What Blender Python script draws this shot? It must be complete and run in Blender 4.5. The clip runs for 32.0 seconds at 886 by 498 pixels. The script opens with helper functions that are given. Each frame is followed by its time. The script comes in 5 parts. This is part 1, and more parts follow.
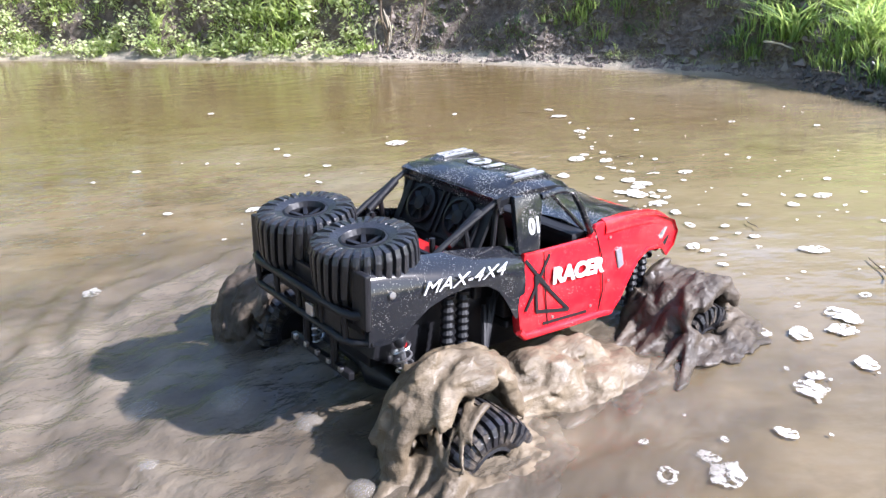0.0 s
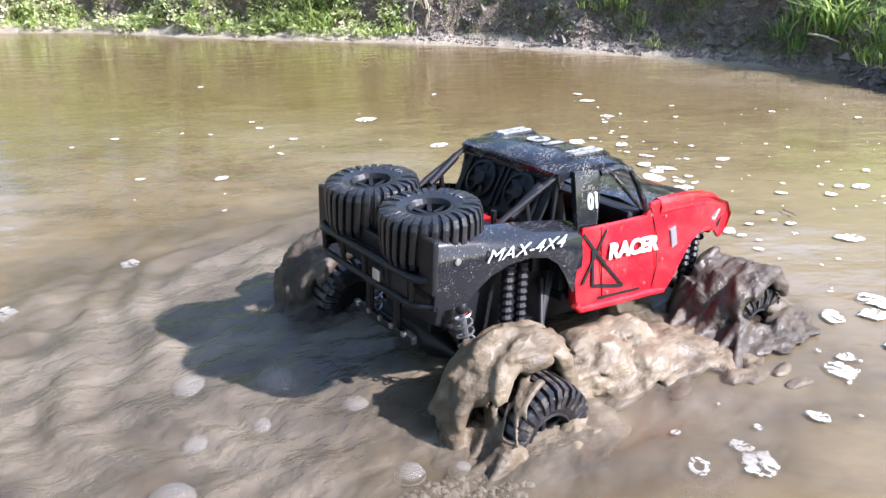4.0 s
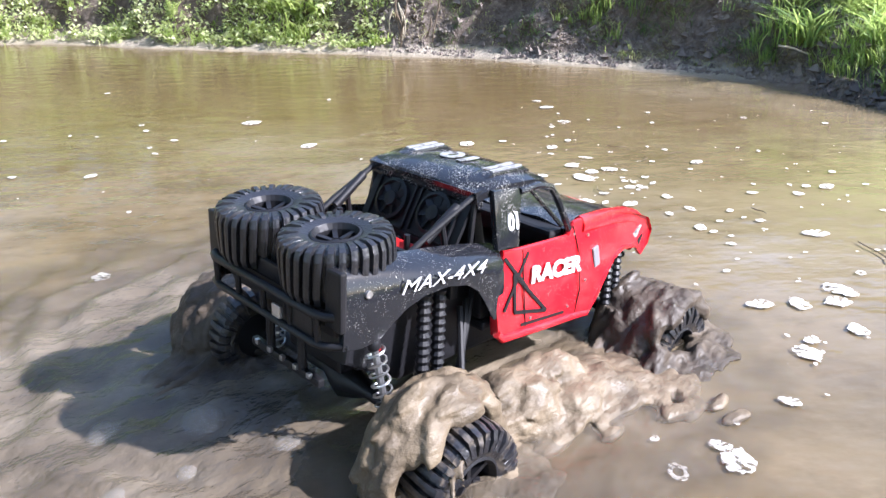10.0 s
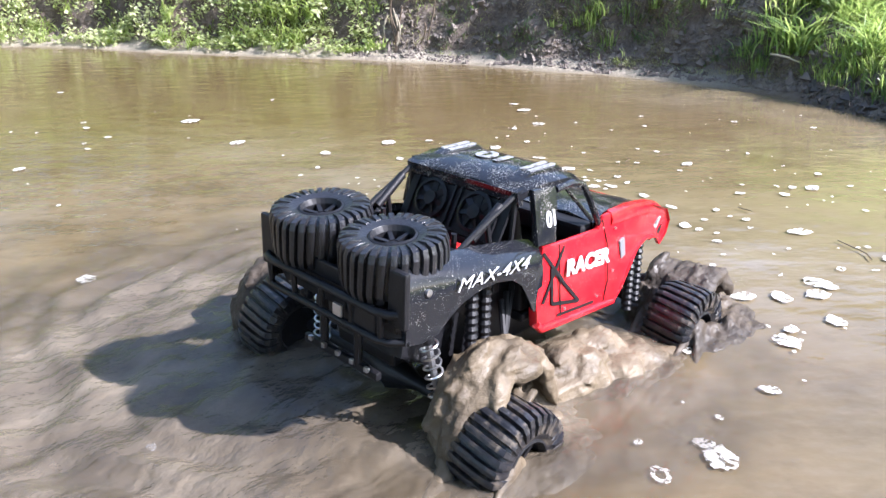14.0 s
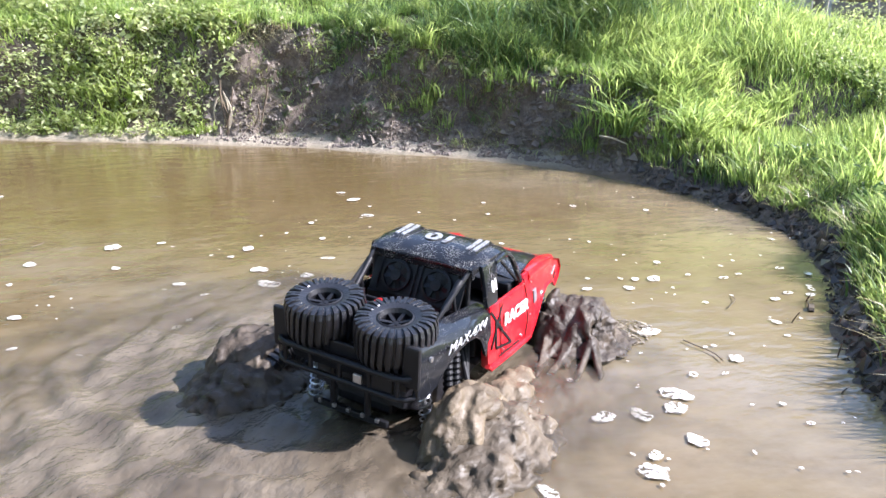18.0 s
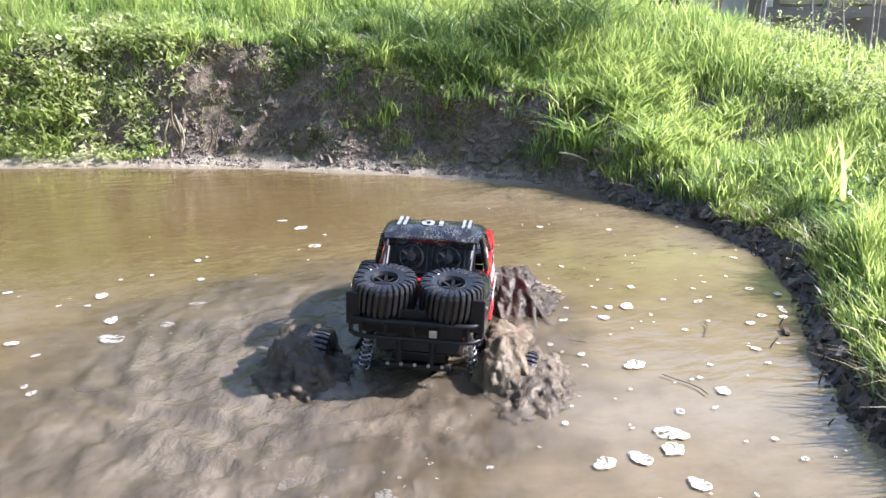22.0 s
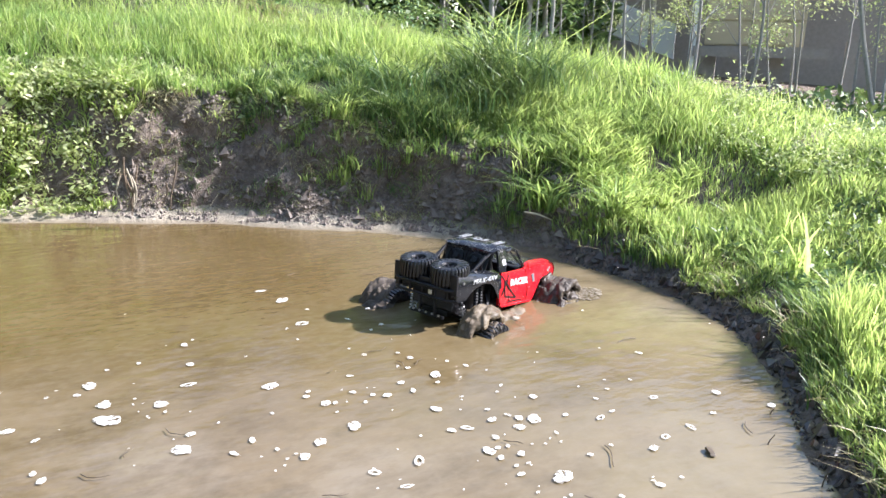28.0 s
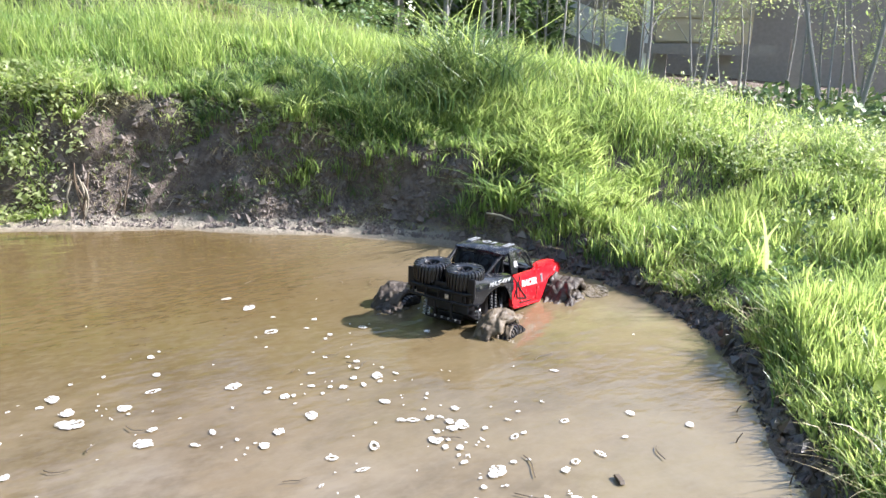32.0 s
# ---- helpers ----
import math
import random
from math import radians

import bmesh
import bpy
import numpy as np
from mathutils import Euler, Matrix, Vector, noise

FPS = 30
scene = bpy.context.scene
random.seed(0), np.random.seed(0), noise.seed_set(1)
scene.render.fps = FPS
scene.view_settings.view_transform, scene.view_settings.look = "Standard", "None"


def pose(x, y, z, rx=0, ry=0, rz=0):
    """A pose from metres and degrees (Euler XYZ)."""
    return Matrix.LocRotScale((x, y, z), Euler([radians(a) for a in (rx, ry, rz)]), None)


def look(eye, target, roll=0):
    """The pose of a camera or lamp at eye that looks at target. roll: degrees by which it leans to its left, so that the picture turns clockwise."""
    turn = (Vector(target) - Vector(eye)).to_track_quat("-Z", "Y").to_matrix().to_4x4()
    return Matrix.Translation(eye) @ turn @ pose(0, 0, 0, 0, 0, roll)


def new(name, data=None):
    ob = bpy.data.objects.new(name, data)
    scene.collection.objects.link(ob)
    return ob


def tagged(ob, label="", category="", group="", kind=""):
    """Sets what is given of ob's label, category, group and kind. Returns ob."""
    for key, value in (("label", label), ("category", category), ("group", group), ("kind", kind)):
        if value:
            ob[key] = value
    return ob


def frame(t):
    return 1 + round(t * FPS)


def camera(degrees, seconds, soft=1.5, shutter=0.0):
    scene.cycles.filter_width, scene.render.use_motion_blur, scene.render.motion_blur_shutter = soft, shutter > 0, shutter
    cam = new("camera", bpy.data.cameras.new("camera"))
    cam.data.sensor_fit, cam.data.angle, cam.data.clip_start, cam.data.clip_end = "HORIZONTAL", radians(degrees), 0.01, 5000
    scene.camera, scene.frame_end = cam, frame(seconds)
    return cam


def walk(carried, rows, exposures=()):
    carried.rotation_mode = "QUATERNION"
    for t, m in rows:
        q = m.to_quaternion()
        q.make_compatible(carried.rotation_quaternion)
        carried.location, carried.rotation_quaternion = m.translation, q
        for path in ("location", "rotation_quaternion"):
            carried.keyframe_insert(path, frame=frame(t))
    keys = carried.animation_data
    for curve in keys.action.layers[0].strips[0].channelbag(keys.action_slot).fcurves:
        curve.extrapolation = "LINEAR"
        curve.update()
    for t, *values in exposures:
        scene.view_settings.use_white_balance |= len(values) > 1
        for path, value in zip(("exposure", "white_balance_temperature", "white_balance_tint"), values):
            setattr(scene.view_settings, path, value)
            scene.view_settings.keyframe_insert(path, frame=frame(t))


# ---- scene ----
cam = camera(60.5, 32.0)
PATH = [
    (0, (0.204, -0.404, 0.568), (0.442, 1.442, -0.163), -2.0),
    (0.5, (0.204, -0.411, 0.569), (0.417, 1.433, -0.176), -1.8),
    (1, (0.200, -0.417, 0.570), (0.391, 1.424, -0.188), -1.6),
    (1.5, (0.192, -0.424, 0.570), (0.362, 1.414, -0.200), -1.3),
    (2, (0.182, -0.430, 0.571), (0.326, 1.406, -0.211), -1.3),
    (2.5, (0.177, -0.431, 0.571), (0.306, 1.403, -0.215), -1.2),
    (4.5, (0.197, -0.403, 0.572), (0.375, 1.436, -0.193), -0.6),
    (5, (0.198, -0.401, 0.573), (0.388, 1.437, -0.192), -0.5),
    (5.5, (0.198, -0.401, 0.573), (0.402, 1.436, -0.192), -0.4),
    (6, (0.198, -0.401, 0.573), (0.412, 1.436, -0.190), -0.5),
    (6.5, (0.197, -0.401, 0.573), (0.421, 1.435, -0.189), -0.6),
    (7, (0.198, -0.402, 0.573), (0.426, 1.433, -0.189), -0.5),
    (7.5, (0.197, -0.404, 0.573), (0.424, 1.433, -0.185), -0.5),
    (8, (0.197, -0.406, 0.573), (0.420, 1.432, -0.185), -0.4),
    (8.5, (0.197, -0.407, 0.573), (0.421, 1.431, -0.182), -0.4),
    (9, (0.197, -0.409, 0.573), (0.425, 1.430, -0.178), -0.3),
    (9.5, (0.197, -0.412, 0.573), (0.420, 1.430, -0.174), -0.3),
    (10, (0.197, -0.413, 0.573), (0.417, 1.430, -0.170), -0.5),
    (10.5, (0.195, -0.415, 0.573), (0.417, 1.431, -0.165), -0.4),
    (11, (0.194, -0.415, 0.574), (0.416, 1.431, -0.161), -0.2),
    (11.5, (0.193, -0.416, 0.574), (0.416, 1.431, -0.162), -0.1),
    (12, (0.193, -0.416, 0.574), (0.412, 1.431, -0.161), -0.2),
    (12.5, (0.191, -0.418, 0.574), (0.416, 1.430, -0.157), -0.1),
    (13, (0.188, -0.419, 0.574), (0.419, 1.427, -0.158), 0.1),
    (13.5, (0.182, -0.421, 0.574), (0.416, 1.425, -0.157), 0.1),
    (15.5, (0.392, -0.385, 0.573), (0.596, 1.480, -0.122), -0.8),
    (16, (0.347, -0.339, 0.584), (0.679, 1.523, -0.067), -0.4),
    (16.5, (0.324, -0.308, 0.598), (0.752, 1.544, -0.026), -0.0),
    (17, (0.310, -0.287, 0.611), (0.811, 1.554, 0.013), 0.3),
    (17.5, (0.286, -0.274, 0.621), (0.851, 1.555, 0.042), 0.6),
    (18, (0.263, -0.263, 0.635), (0.887, 1.550, 0.065), 0.8),
    (18.5, (0.247, -0.257, 0.641), (0.914, 1.542, 0.077), 1.1),
    (19, (0.242, -0.254, 0.646), (0.937, 1.536, 0.085), 1.3),
    (19.5, (0.250, -0.255, 0.654), (0.962, 1.529, 0.096), 1.3),
    (20, (0.263, -0.254, 0.660), (0.990, 1.525, 0.107), 1.1),
    (20.5, (0.273, -0.248, 0.669), (1.013, 1.527, 0.122), 0.9),
    (21, (0.269, -0.240, 0.681), (1.022, 1.528, 0.128), 0.7),
    (21.5, (0.246, -0.225, 0.694), (1.005, 1.539, 0.136), 0.5),
    (22, (0.201, -0.195, 0.710), (0.957, 1.568, 0.145), 0.1),
    (22.5, (0.152, -0.149, 0.727), (0.925, 1.610, 0.170), -0.1),
    (23, (0.127, -0.114, 0.739), (0.908, 1.644, 0.193), -0.3),
    (23.5, (0.119, -0.099, 0.751), (0.905, 1.659, 0.211), -0.3),
    (24, (0.108, -0.092, 0.769), (0.899, 1.667, 0.240), -0.1),
    (24.5, (0.095, -0.083, 0.790), (0.900, 1.670, 0.265), 0.0),
    (25, (0.080, -0.076, 0.809), (0.919, 1.664, 0.293), 0.3),
    (25.5, (0.064, -0.069, 0.829), (0.928, 1.661, 0.317), 0.6),
    (27.5, (0.056, -0.052, 0.893), (0.989, 1.637, 0.365), 1.4),
    (28, (0.050, -0.046, 0.907), (0.992, 1.637, 0.378), 1.4),
    (28.5, (0.044, -0.040, 0.920), (0.997, 1.633, 0.378), 1.5),
    (29, (0.039, -0.034, 0.930), (1.001, 1.628, 0.373), 1.5),
    (29.5, (0.034, -0.029, 0.937), (1.013, 1.622, 0.376), 1.6),
    (30, (0.031, -0.024, 0.940), (1.025, 1.619, 0.381), 1.5),
    (30.5, (0.029, -0.020, 0.940), (1.038, 1.616, 0.387), 1.4),
    (31, (0.029, -0.016, 0.938), (1.050, 1.614, 0.389), 1.3),
    (31.5, (0.031, -0.013, 0.933), (1.061, 1.614, 0.391), 1.1),
    (32, (0.035, -0.010, 0.925), (1.075, 1.612, 0.391), 1.2),
]
walk(cam, [(t, look(eye, target, roll)) for t, eye, target, roll in PATH], [(0, 1.87, 6080, 15), (13, 1.85, 6100, 15), (17, 1.82, 6220, 15), (24, 1.75, 6350, 14), (32, 1.70, 6380, 12)])

# ---- light ----
SUN = Vector((1.16, -0.46, 1.0)).normalized()
world = bpy.data.worlds.new("sky")
scene.world = world
world.use_nodes = True
wn = world.node_tree
sky = wn.nodes.new("ShaderNodeTexSky")
sky.sky_type, sky.sun_disc = "NISHITA", False
sky.sun_elevation = math.asin(SUN.z)
sky.sun_rotation = math.atan2(SUN.x, SUN.y)
wn.links.new(sky.outputs[0], wn.nodes["Background"].inputs[0])
wn.nodes["Background"].inputs[1].default_value = 0.155
sun = new("sun", bpy.data.lights.new("sun", "SUN"))
sun.data.energy, sun.data.angle, sun.data.color = 5.0, radians(1.1), (1.0, 0.968, 0.985)
sun.matrix_world = look(SUN * 20, (0, 0, 0))

# ---- materials ----
class Mat:
    """A node material with short ways to add noise, ramps and mixes."""

    def __init__(self, name, rough=0.5, metal=0.0, spec=0.5):
        self.m = bpy.data.materials.new(name)
        self.m.use_nodes = True
        self.t = self.m.node_tree
        self.b = self.t.nodes["Principled BSDF"]
        self.b.inputs["Roughness"].default_value = rough
        self.b.inputs["Metallic"].default_value = metal
        self.b.inputs["Specular IOR Level"].default_value = spec
        self.co = self.t.nodes.new("ShaderNodeTexCoord")

    def node(self, kind, **values):
        n = self.t.nodes.new(kind)
        for k, v in values.items():
            n.inputs[k.replace("_", " ")].default_value = v
        return n

    def noise(self, scale, detail=4.0, rough=0.55, stretch=None, world=False):
        n = self.node("ShaderNodeTexNoise", Scale=scale, Detail=detail, Roughness=rough)
        src = self.co.outputs["Object"]
        if world:
            src = self.t.nodes.new("ShaderNodeNewGeometry").outputs["Position"]
        if stretch:
            mp = self.t.nodes.new("ShaderNodeMapping")
            mp.inputs["Scale"].default_value = stretch
            self.t.links.new(src, mp.inputs[0])
            src = mp.outputs[0]
        self.t.links.new(src, n.inputs["Vector"])
        return n.outputs["Fac"]

    def ramp(self, fac, stops):
        r = self.t.nodes.new("ShaderNodeValToRGB")
        e = r.color_ramp.elements
        while len(e) < len(stops):
            e.new(0.5)
        for el, (p, c) in zip(e, stops):
            el.position, el.color = p, (*c, 1) if len(c) == 3 else c
        self.t.links.new(fac, r.inputs[0])
        return r.outputs[0]

    def mix(self, fac, a, b):
        n = self.t.nodes.new("ShaderNodeMix")
        n.data_type = "RGBA"
        for sock, v in ((n.inputs[0], fac), (n.inputs[6], a), (n.inputs[7], b)):
            if isinstance(v, (int, float)):
                sock.default_value = v
            elif isinstance(v, tuple):
                sock.default_value = (*v, 1)
            else:
                self.t.links.new(v, sock)
        return n.outputs[2]

    def color(self, src):
        if isinstance(src, tuple):
            self.b.inputs["Base Color"].default_value = (*src, 1)
        else:
            self.t.links.new(src, self.b.inputs["Base Color"])
        return self

    def rough(self, src):
        self.t.links.new(src, self.b.inputs["Roughness"])
        return self

    def bump(self, src, strength=0.3, distance=0.01):
        n = self.node("ShaderNodeBump", Strength=strength, Distance=distance)
        self.t.links.new(src, n.inputs["Height"])
        if self.b.inputs["Normal"].is_linked:
            self.t.links.new(self.b.inputs["Normal"].links[0].from_socket, n.inputs["Normal"])
        self.t.links.new(n.outputs[0], self.b.inputs["Normal"])
        return self

    def island(self):
        return self.t.nodes.new("ShaderNodeNewGeometry").outputs["Random Per Island"]

    def height(self, low, high):
        return self.axis(2, low, high)

    def axis(self, which, low, high):
        """0 to 1 along one axis of the world."""
        g = self.t.nodes.new("ShaderNodeNewGeometry")
        s = self.t.nodes.new("ShaderNodeSeparateXYZ")
        r = self.node("ShaderNodeMapRange", From_Min=low, From_Max=high)
        self.t.links.new(g.outputs["Position"], s.inputs[0])
        self.t.links.new(s.outputs[which], r.inputs[0])
        return r.outputs[0]


BLACK, WHITE = (0, 0, 0), (1, 1, 1)


def plain(name, col, rough=0.5, metal=0.0, grain=120.0, vary=0.25):
    m = Mat(name, rough, metal)
    if max(col) < 0.02:
        m.b.inputs["Specular IOR Level"].default_value = 0.28
    dark = tuple(c * (1 - vary) for c in col)
    m.color(m.mix(m.noise(grain), dark, col))
    m.bump(m.noise(grain * 2), 0.15, 0.002)
    return m.m


def speckled(name, col, rough, amount=0.62, mud=(0.33, 0.27, 0.19), scale=330.0, film=0.1):
    """Glossy paint with dried drops and a film of mud."""
    m = Mat(name, rough)
    veil = m.ramp(m.noise(28, 6), [(0.5, BLACK), (0.85, (film,) * 3)])
    spots = m.ramp(m.noise(scale, 3, 0.6), [(amount, BLACK), (amount + 0.05, WHITE)])
    where = m.ramp(m.noise(45, 4), [(0.42, BLACK), (0.62, WHITE)])
    both = m.mix(where, BLACK, spots)
    base = m.mix(m.noise(60), tuple(c * 0.8 for c in col), col)
    m.color(m.mix(both, m.mix(veil, base, mud), mud))
    m.rough(m.mix(both, m.mix(veil, (rough,) * 3, (0.55,) * 3), (0.75,) * 3))
    m.b.inputs["Coat Weight"].default_value = 0.15
    m.b.inputs["Specular IOR Level"].default_value = 0.28
    m.b.inputs["Coat Roughness"].default_value = 0.12
    m.bump(both, 0.4, 0.001)
    return m.m


def leafy(name, stops, trans=0.5, glow=0.62):
    """Thin leaf or blade: reflects and lets light through, each island its own tone."""
    m = Mat(name, 0.45, 0, 0.4)
    col = m.ramp(m.island(), stops)
    col = m.mix(m.ramp(m.noise(2.2, 3, world=True), [(0.42, BLACK), (0.66, (0.6, 0.6, 0.6))]), col, (0.15, 0.20, 0.055))
    m.color(col)
    tr = m.t.nodes.new("ShaderNodeBsdfTranslucent")
    m.t.links.new(m.mix(glow, col, (0.62, 0.74, 0.22)), tr.inputs[0])
    mx = m.t.nodes.new("ShaderNodeMixShader")
    mx.inputs[0].default_value = trans
    m.t.links.new(m.b.outputs[0], mx.inputs[1])
    m.t.links.new(tr.outputs[0], mx.inputs[2])
    m.t.links.new(mx.outputs[0], m.t.nodes["Material Output"].inputs[0])
    return m.m


def water_material():
    m = Mat("muddy_water", 0.05, 0, 0.5)
    m.b.inputs["IOR"].default_value = 1.33
    silt = m.noise(0.9, 5, 0.6, world=True)
    streak = m.noise(2.6, 5, 0.65, (1.0, 1.7, 1.0), world=True)
    col = m.ramp(silt, [(0.34, (0.088, 0.061, 0.027)), (0.5, (0.135, 0.101, 0.058)), (0.66, (0.18, 0.152, 0.115))])
    col = m.mix(m.ramp(streak, [(0.45, BLACK), (0.68, (0.8,) * 3)]), col, (0.055, 0.038, 0.017))
    wisp = m.noise(9, 4, 0.7, (1.0, 1.5, 1.0), world=True)
    col = m.mix(m.ramp(wisp, [(0.5, BLACK), (0.68, (0.35,) * 3)]), col, (0.06, 0.043, 0.021))
    # paler, cloudy patches towards the right of the pond
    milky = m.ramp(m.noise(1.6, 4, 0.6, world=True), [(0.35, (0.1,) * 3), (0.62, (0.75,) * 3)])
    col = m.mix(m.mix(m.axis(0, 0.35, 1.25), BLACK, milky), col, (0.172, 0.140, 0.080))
    # far left: amber water, plus the darkness of reflections put into the colour
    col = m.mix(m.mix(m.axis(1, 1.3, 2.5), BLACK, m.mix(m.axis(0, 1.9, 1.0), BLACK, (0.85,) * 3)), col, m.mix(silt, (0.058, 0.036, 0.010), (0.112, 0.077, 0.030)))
    fine = m.noise(22, 5, 0.65, (1, 1.8, 1), world=True)
    m.color(m.mix(m.ramp(fine, [(0.45, BLACK), (0.85, (0.35, 0.35, 0.35))]), col, (0.18, 0.148, 0.10)))
    m.bump(m.noise(7, 3, 0.5, (1, 1.8, 1), world=True), 0.2, 0.02)
    m.bump(m.noise(17, 3, 0.5, (1, 1.8, 1), world=True), 0.13, 0.009)
    m.bump(m.noise(48, 3, 0.5, (1, 1.8, 1), world=True), 0.06, 0.005)
    return m.m


def ground_material():
    m = Mat("bank_soil", 0.85, 0, 0.3)
    big, fine, grit = m.noise(2.2, 6, 0.6), m.noise(24, 6, 0.65), m.noise(150, 4, 0.6)
    soil = m.ramp(fine, [(0.3, (0.062, 0.049, 0.040)), (0.55, (0.150, 0.121, 0.100)), (0.75, (0.26, 0.218, 0.182))])
    soil = m.mix(m.ramp(big, [(0.4, BLACK), (0.7, (0.5, 0.5, 0.5))]), soil, (0.10, 0.066, 0.042))
    sand = m.ramp(grit, [(0.3, (0.21, 0.18, 0.135)), (0.7, (0.34, 0.30, 0.235))])
    green = m.ramp(fine, [(0.3, (0.03, 0.038, 0.015)), (0.7, (0.09, 0.105, 0.04))])
    low = m.mix(m.ramp(m.noise(3.1, 4), [(0.30, BLACK), (0.42, WHITE)]), BLACK, m.mix(m.axis(1, 2.65, 3.0), BLACK, m.height(0.062, 0.046)))
    col = m.mix(low, soil, sand)
    col = m.mix(m.height(0.5, 0.68), col, green)
    col = m.mix(m.mix(m.axis(1, 2.0, 0.4), BLACK, m.mix(m.height(0.06, 0.12), BLACK, m.ramp(big, [(0.35, BLACK), (0.55, (0.8,) * 3)]))), col, green)
    col = m.mix(m.height(0.012, -0.01), col, (0.10, 0.075, 0.04))
    m.color(col)
    m.bump(fine, 0.8, 0.03).bump(grit, 0.5, 0.006)
    return m.m


def mud_material(name, a, b, c, rough=0.22):
    m = Mat(name, rough, 0, 0.3)
    m.color(m.ramp(m.noise(14, 5, 0.6), [(0.3, a), (0.52, b), (0.75, c)]))
    m.rough(m.ramp(m.noise(40, 3), [(0.35, (0.42,) * 3), (0.7, (0.75,) * 3)]))
    m.bump(m.noise(38, 5, 0.6, (0.45, 1, 1)), 0.8, 0.009).bump(m.noise(130, 3), 0.35, 0.003)
    return m.m


def rubber_material(name, mud, dirty=(0.16, 0.13, 0.10)):
    m = Mat(name, 0.42)
    dirt = m.ramp(m.noise(55, 5, 0.65), [(mud, BLACK), (mud + 0.14, WHITE)])
    base = m.mix(m.noise(200), (0.009, 0.009, 0.011), (0.017, 0.017, 0.020))
    m.color(m.mix(dirt, base, dirty))
    m.rough(m.mix(dirt, (0.33,) * 3, (0.6,) * 3))
    m.bump(m.noise(300), 0.6, 0.0015)
    return m.m


def foam_material():
    """Foam of small bubbles, torn into holes."""
    m = Mat("dry_foam", 0.55)
    n = m.noise(2.4, 5, 0.65)
    m.color(m.ramp(m.noise(6, 3), [(0.3, (0.42, 0.38, 0.30)), (0.6, (0.72, 0.70, 0.65))]))
    m.t.links.new(m.ramp(n, [(0.40, BLACK), (0.50, (0.95,) * 3)]), m.b.inputs["Alpha"])
    return m.m


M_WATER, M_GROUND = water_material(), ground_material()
M_MUD = mud_material("wet_mud", (0.050, 0.038, 0.025), (0.110, 0.084, 0.054), (0.175, 0.138, 0.092))
# darker copy of the mud, averaging its lit tops and shadows
M_PILEMUD = mud_material("soft_brown_mud", (0.036, 0.028, 0.019), (0.080, 0.062, 0.042), (0.140, 0.111, 0.076))
# dark brown mud; behind the left rear wheel it stands for shade
M_DARKMUD = mud_material("dark_shaded_mud", (0.026, 0.020, 0.015), (0.055, 0.042, 0.030), (0.105, 0.082, 0.057))
M_RED = speckled("red_paint", (0.56, 0.012, 0.02), 0.13, 0.64, mud=(0.42, 0.30, 0.26), scale=620.0)
M_BLACK = speckled("black_paint", (0.011, 0.012, 0.015), 0.12, 0.58, mud=(0.36, 0.34, 0.30), scale=620.0, film=0.02)
M_BEDSIDE = speckled("glossy_black_paint", (0.010, 0.011, 0.014), 0.10, 0.635, mud=(0.36, 0.34, 0.30), scale=700.0, film=0.0)
M_PLASTIC = plain("black_plastic", (0.010, 0.010, 0.012), 0.42, 0, 150)
M_CAGE = plain("black_tube", (0.010, 0.010, 0.012), 0.40, 0, 200)
M_DARK = plain("dark_interior", (0.009, 0.009, 0.011), 0.6)
M_WHITE = plain("white_decal", (0.6, 0.6, 0.6), 0.45, 0, 300, 0.15)
M_DECAL = speckled("dirty_white_decal", (0.26, 0.27, 0.28), 0.4, 0.48, (0.05, 0.045, 0.04), 130.0)
M_TYRE, M_MUDTYRE = rubber_material("rubber", 0.66), rubber_material("muddy_rubber", 0.50, (0.075, 0.060, 0.045))
M_REDPART = plain("red_anodised", (0.5, 0.02, 0.02), 0.35, 0.3)
M_STEEL = plain("spring_steel", (0.55, 0.55, 0.56), 0.28, 0.9)
M_GREY = plain("grey_mesh_vent", (0.22, 0.22, 0.24), 0.4, 0.2)
M_FOAM = foam_material()
M_TWIG = plain("wet_twig", (0.10, 0.07, 0.04), 0.6, 0, 80, 0.5)
M_GRASS = leafy("grass_blade", [(0.0, (0.055, 0.115, 0.028)), (0.3, (0.17, 0.28, 0.06)), (0.65, (0.35, 0.46, 0.125)), (0.90, (0.52, 0.57, 0.27)), (1.0, (0.62, 0.57, 0.42))], 0.62)
# dark green plants; also used where gaps and hollows should read as shade
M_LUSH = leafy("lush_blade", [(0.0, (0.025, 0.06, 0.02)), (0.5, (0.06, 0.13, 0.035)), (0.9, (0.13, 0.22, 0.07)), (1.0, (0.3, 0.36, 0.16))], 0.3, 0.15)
M_MIDGRASS = leafy("green_blade", [(0.0, (0.05, 0.11, 0.03)), (0.5, (0.16, 0.28, 0.065)), (0.9, (0.30, 0.43, 0.13)), (1.0, (0.46, 0.50, 0.26))], 0.5, 0.42)
M_WEED = leafy("weed_leaf", [(0.0, (0.19, 0.23, 0.10)), (0.4, (0.40, 0.45, 0.21)), (0.80, (0.55, 0.57, 0.34)), (1.0, (0.62, 0.55, 0.41))], 0.45, 0.5)
M_STRAW = leafy("dry_straw", [(0.0, (0.16, 0.11, 0.06)), (0.5, (0.28, 0.21, 0.12)), (1.0, (0.42, 0.36, 0.25))], 0.2)
M_SOIL = plain("crumbly_soil", (0.20, 0.165, 0.14), 0.9, 0, 30, 0.6)
M_WETSOIL = plain("wet_black_soil", (0.055, 0.043, 0.033), 0.4, 0, 50, 0.5)
M_ROOT = plain("dead_roots", (0.17, 0.125, 0.085), 0.8, 0, 60, 0.5)
M_STRAW_STICK = plain("pale_stick", (0.42, 0.37, 0.28), 0.7, 0, 90, 0.3)
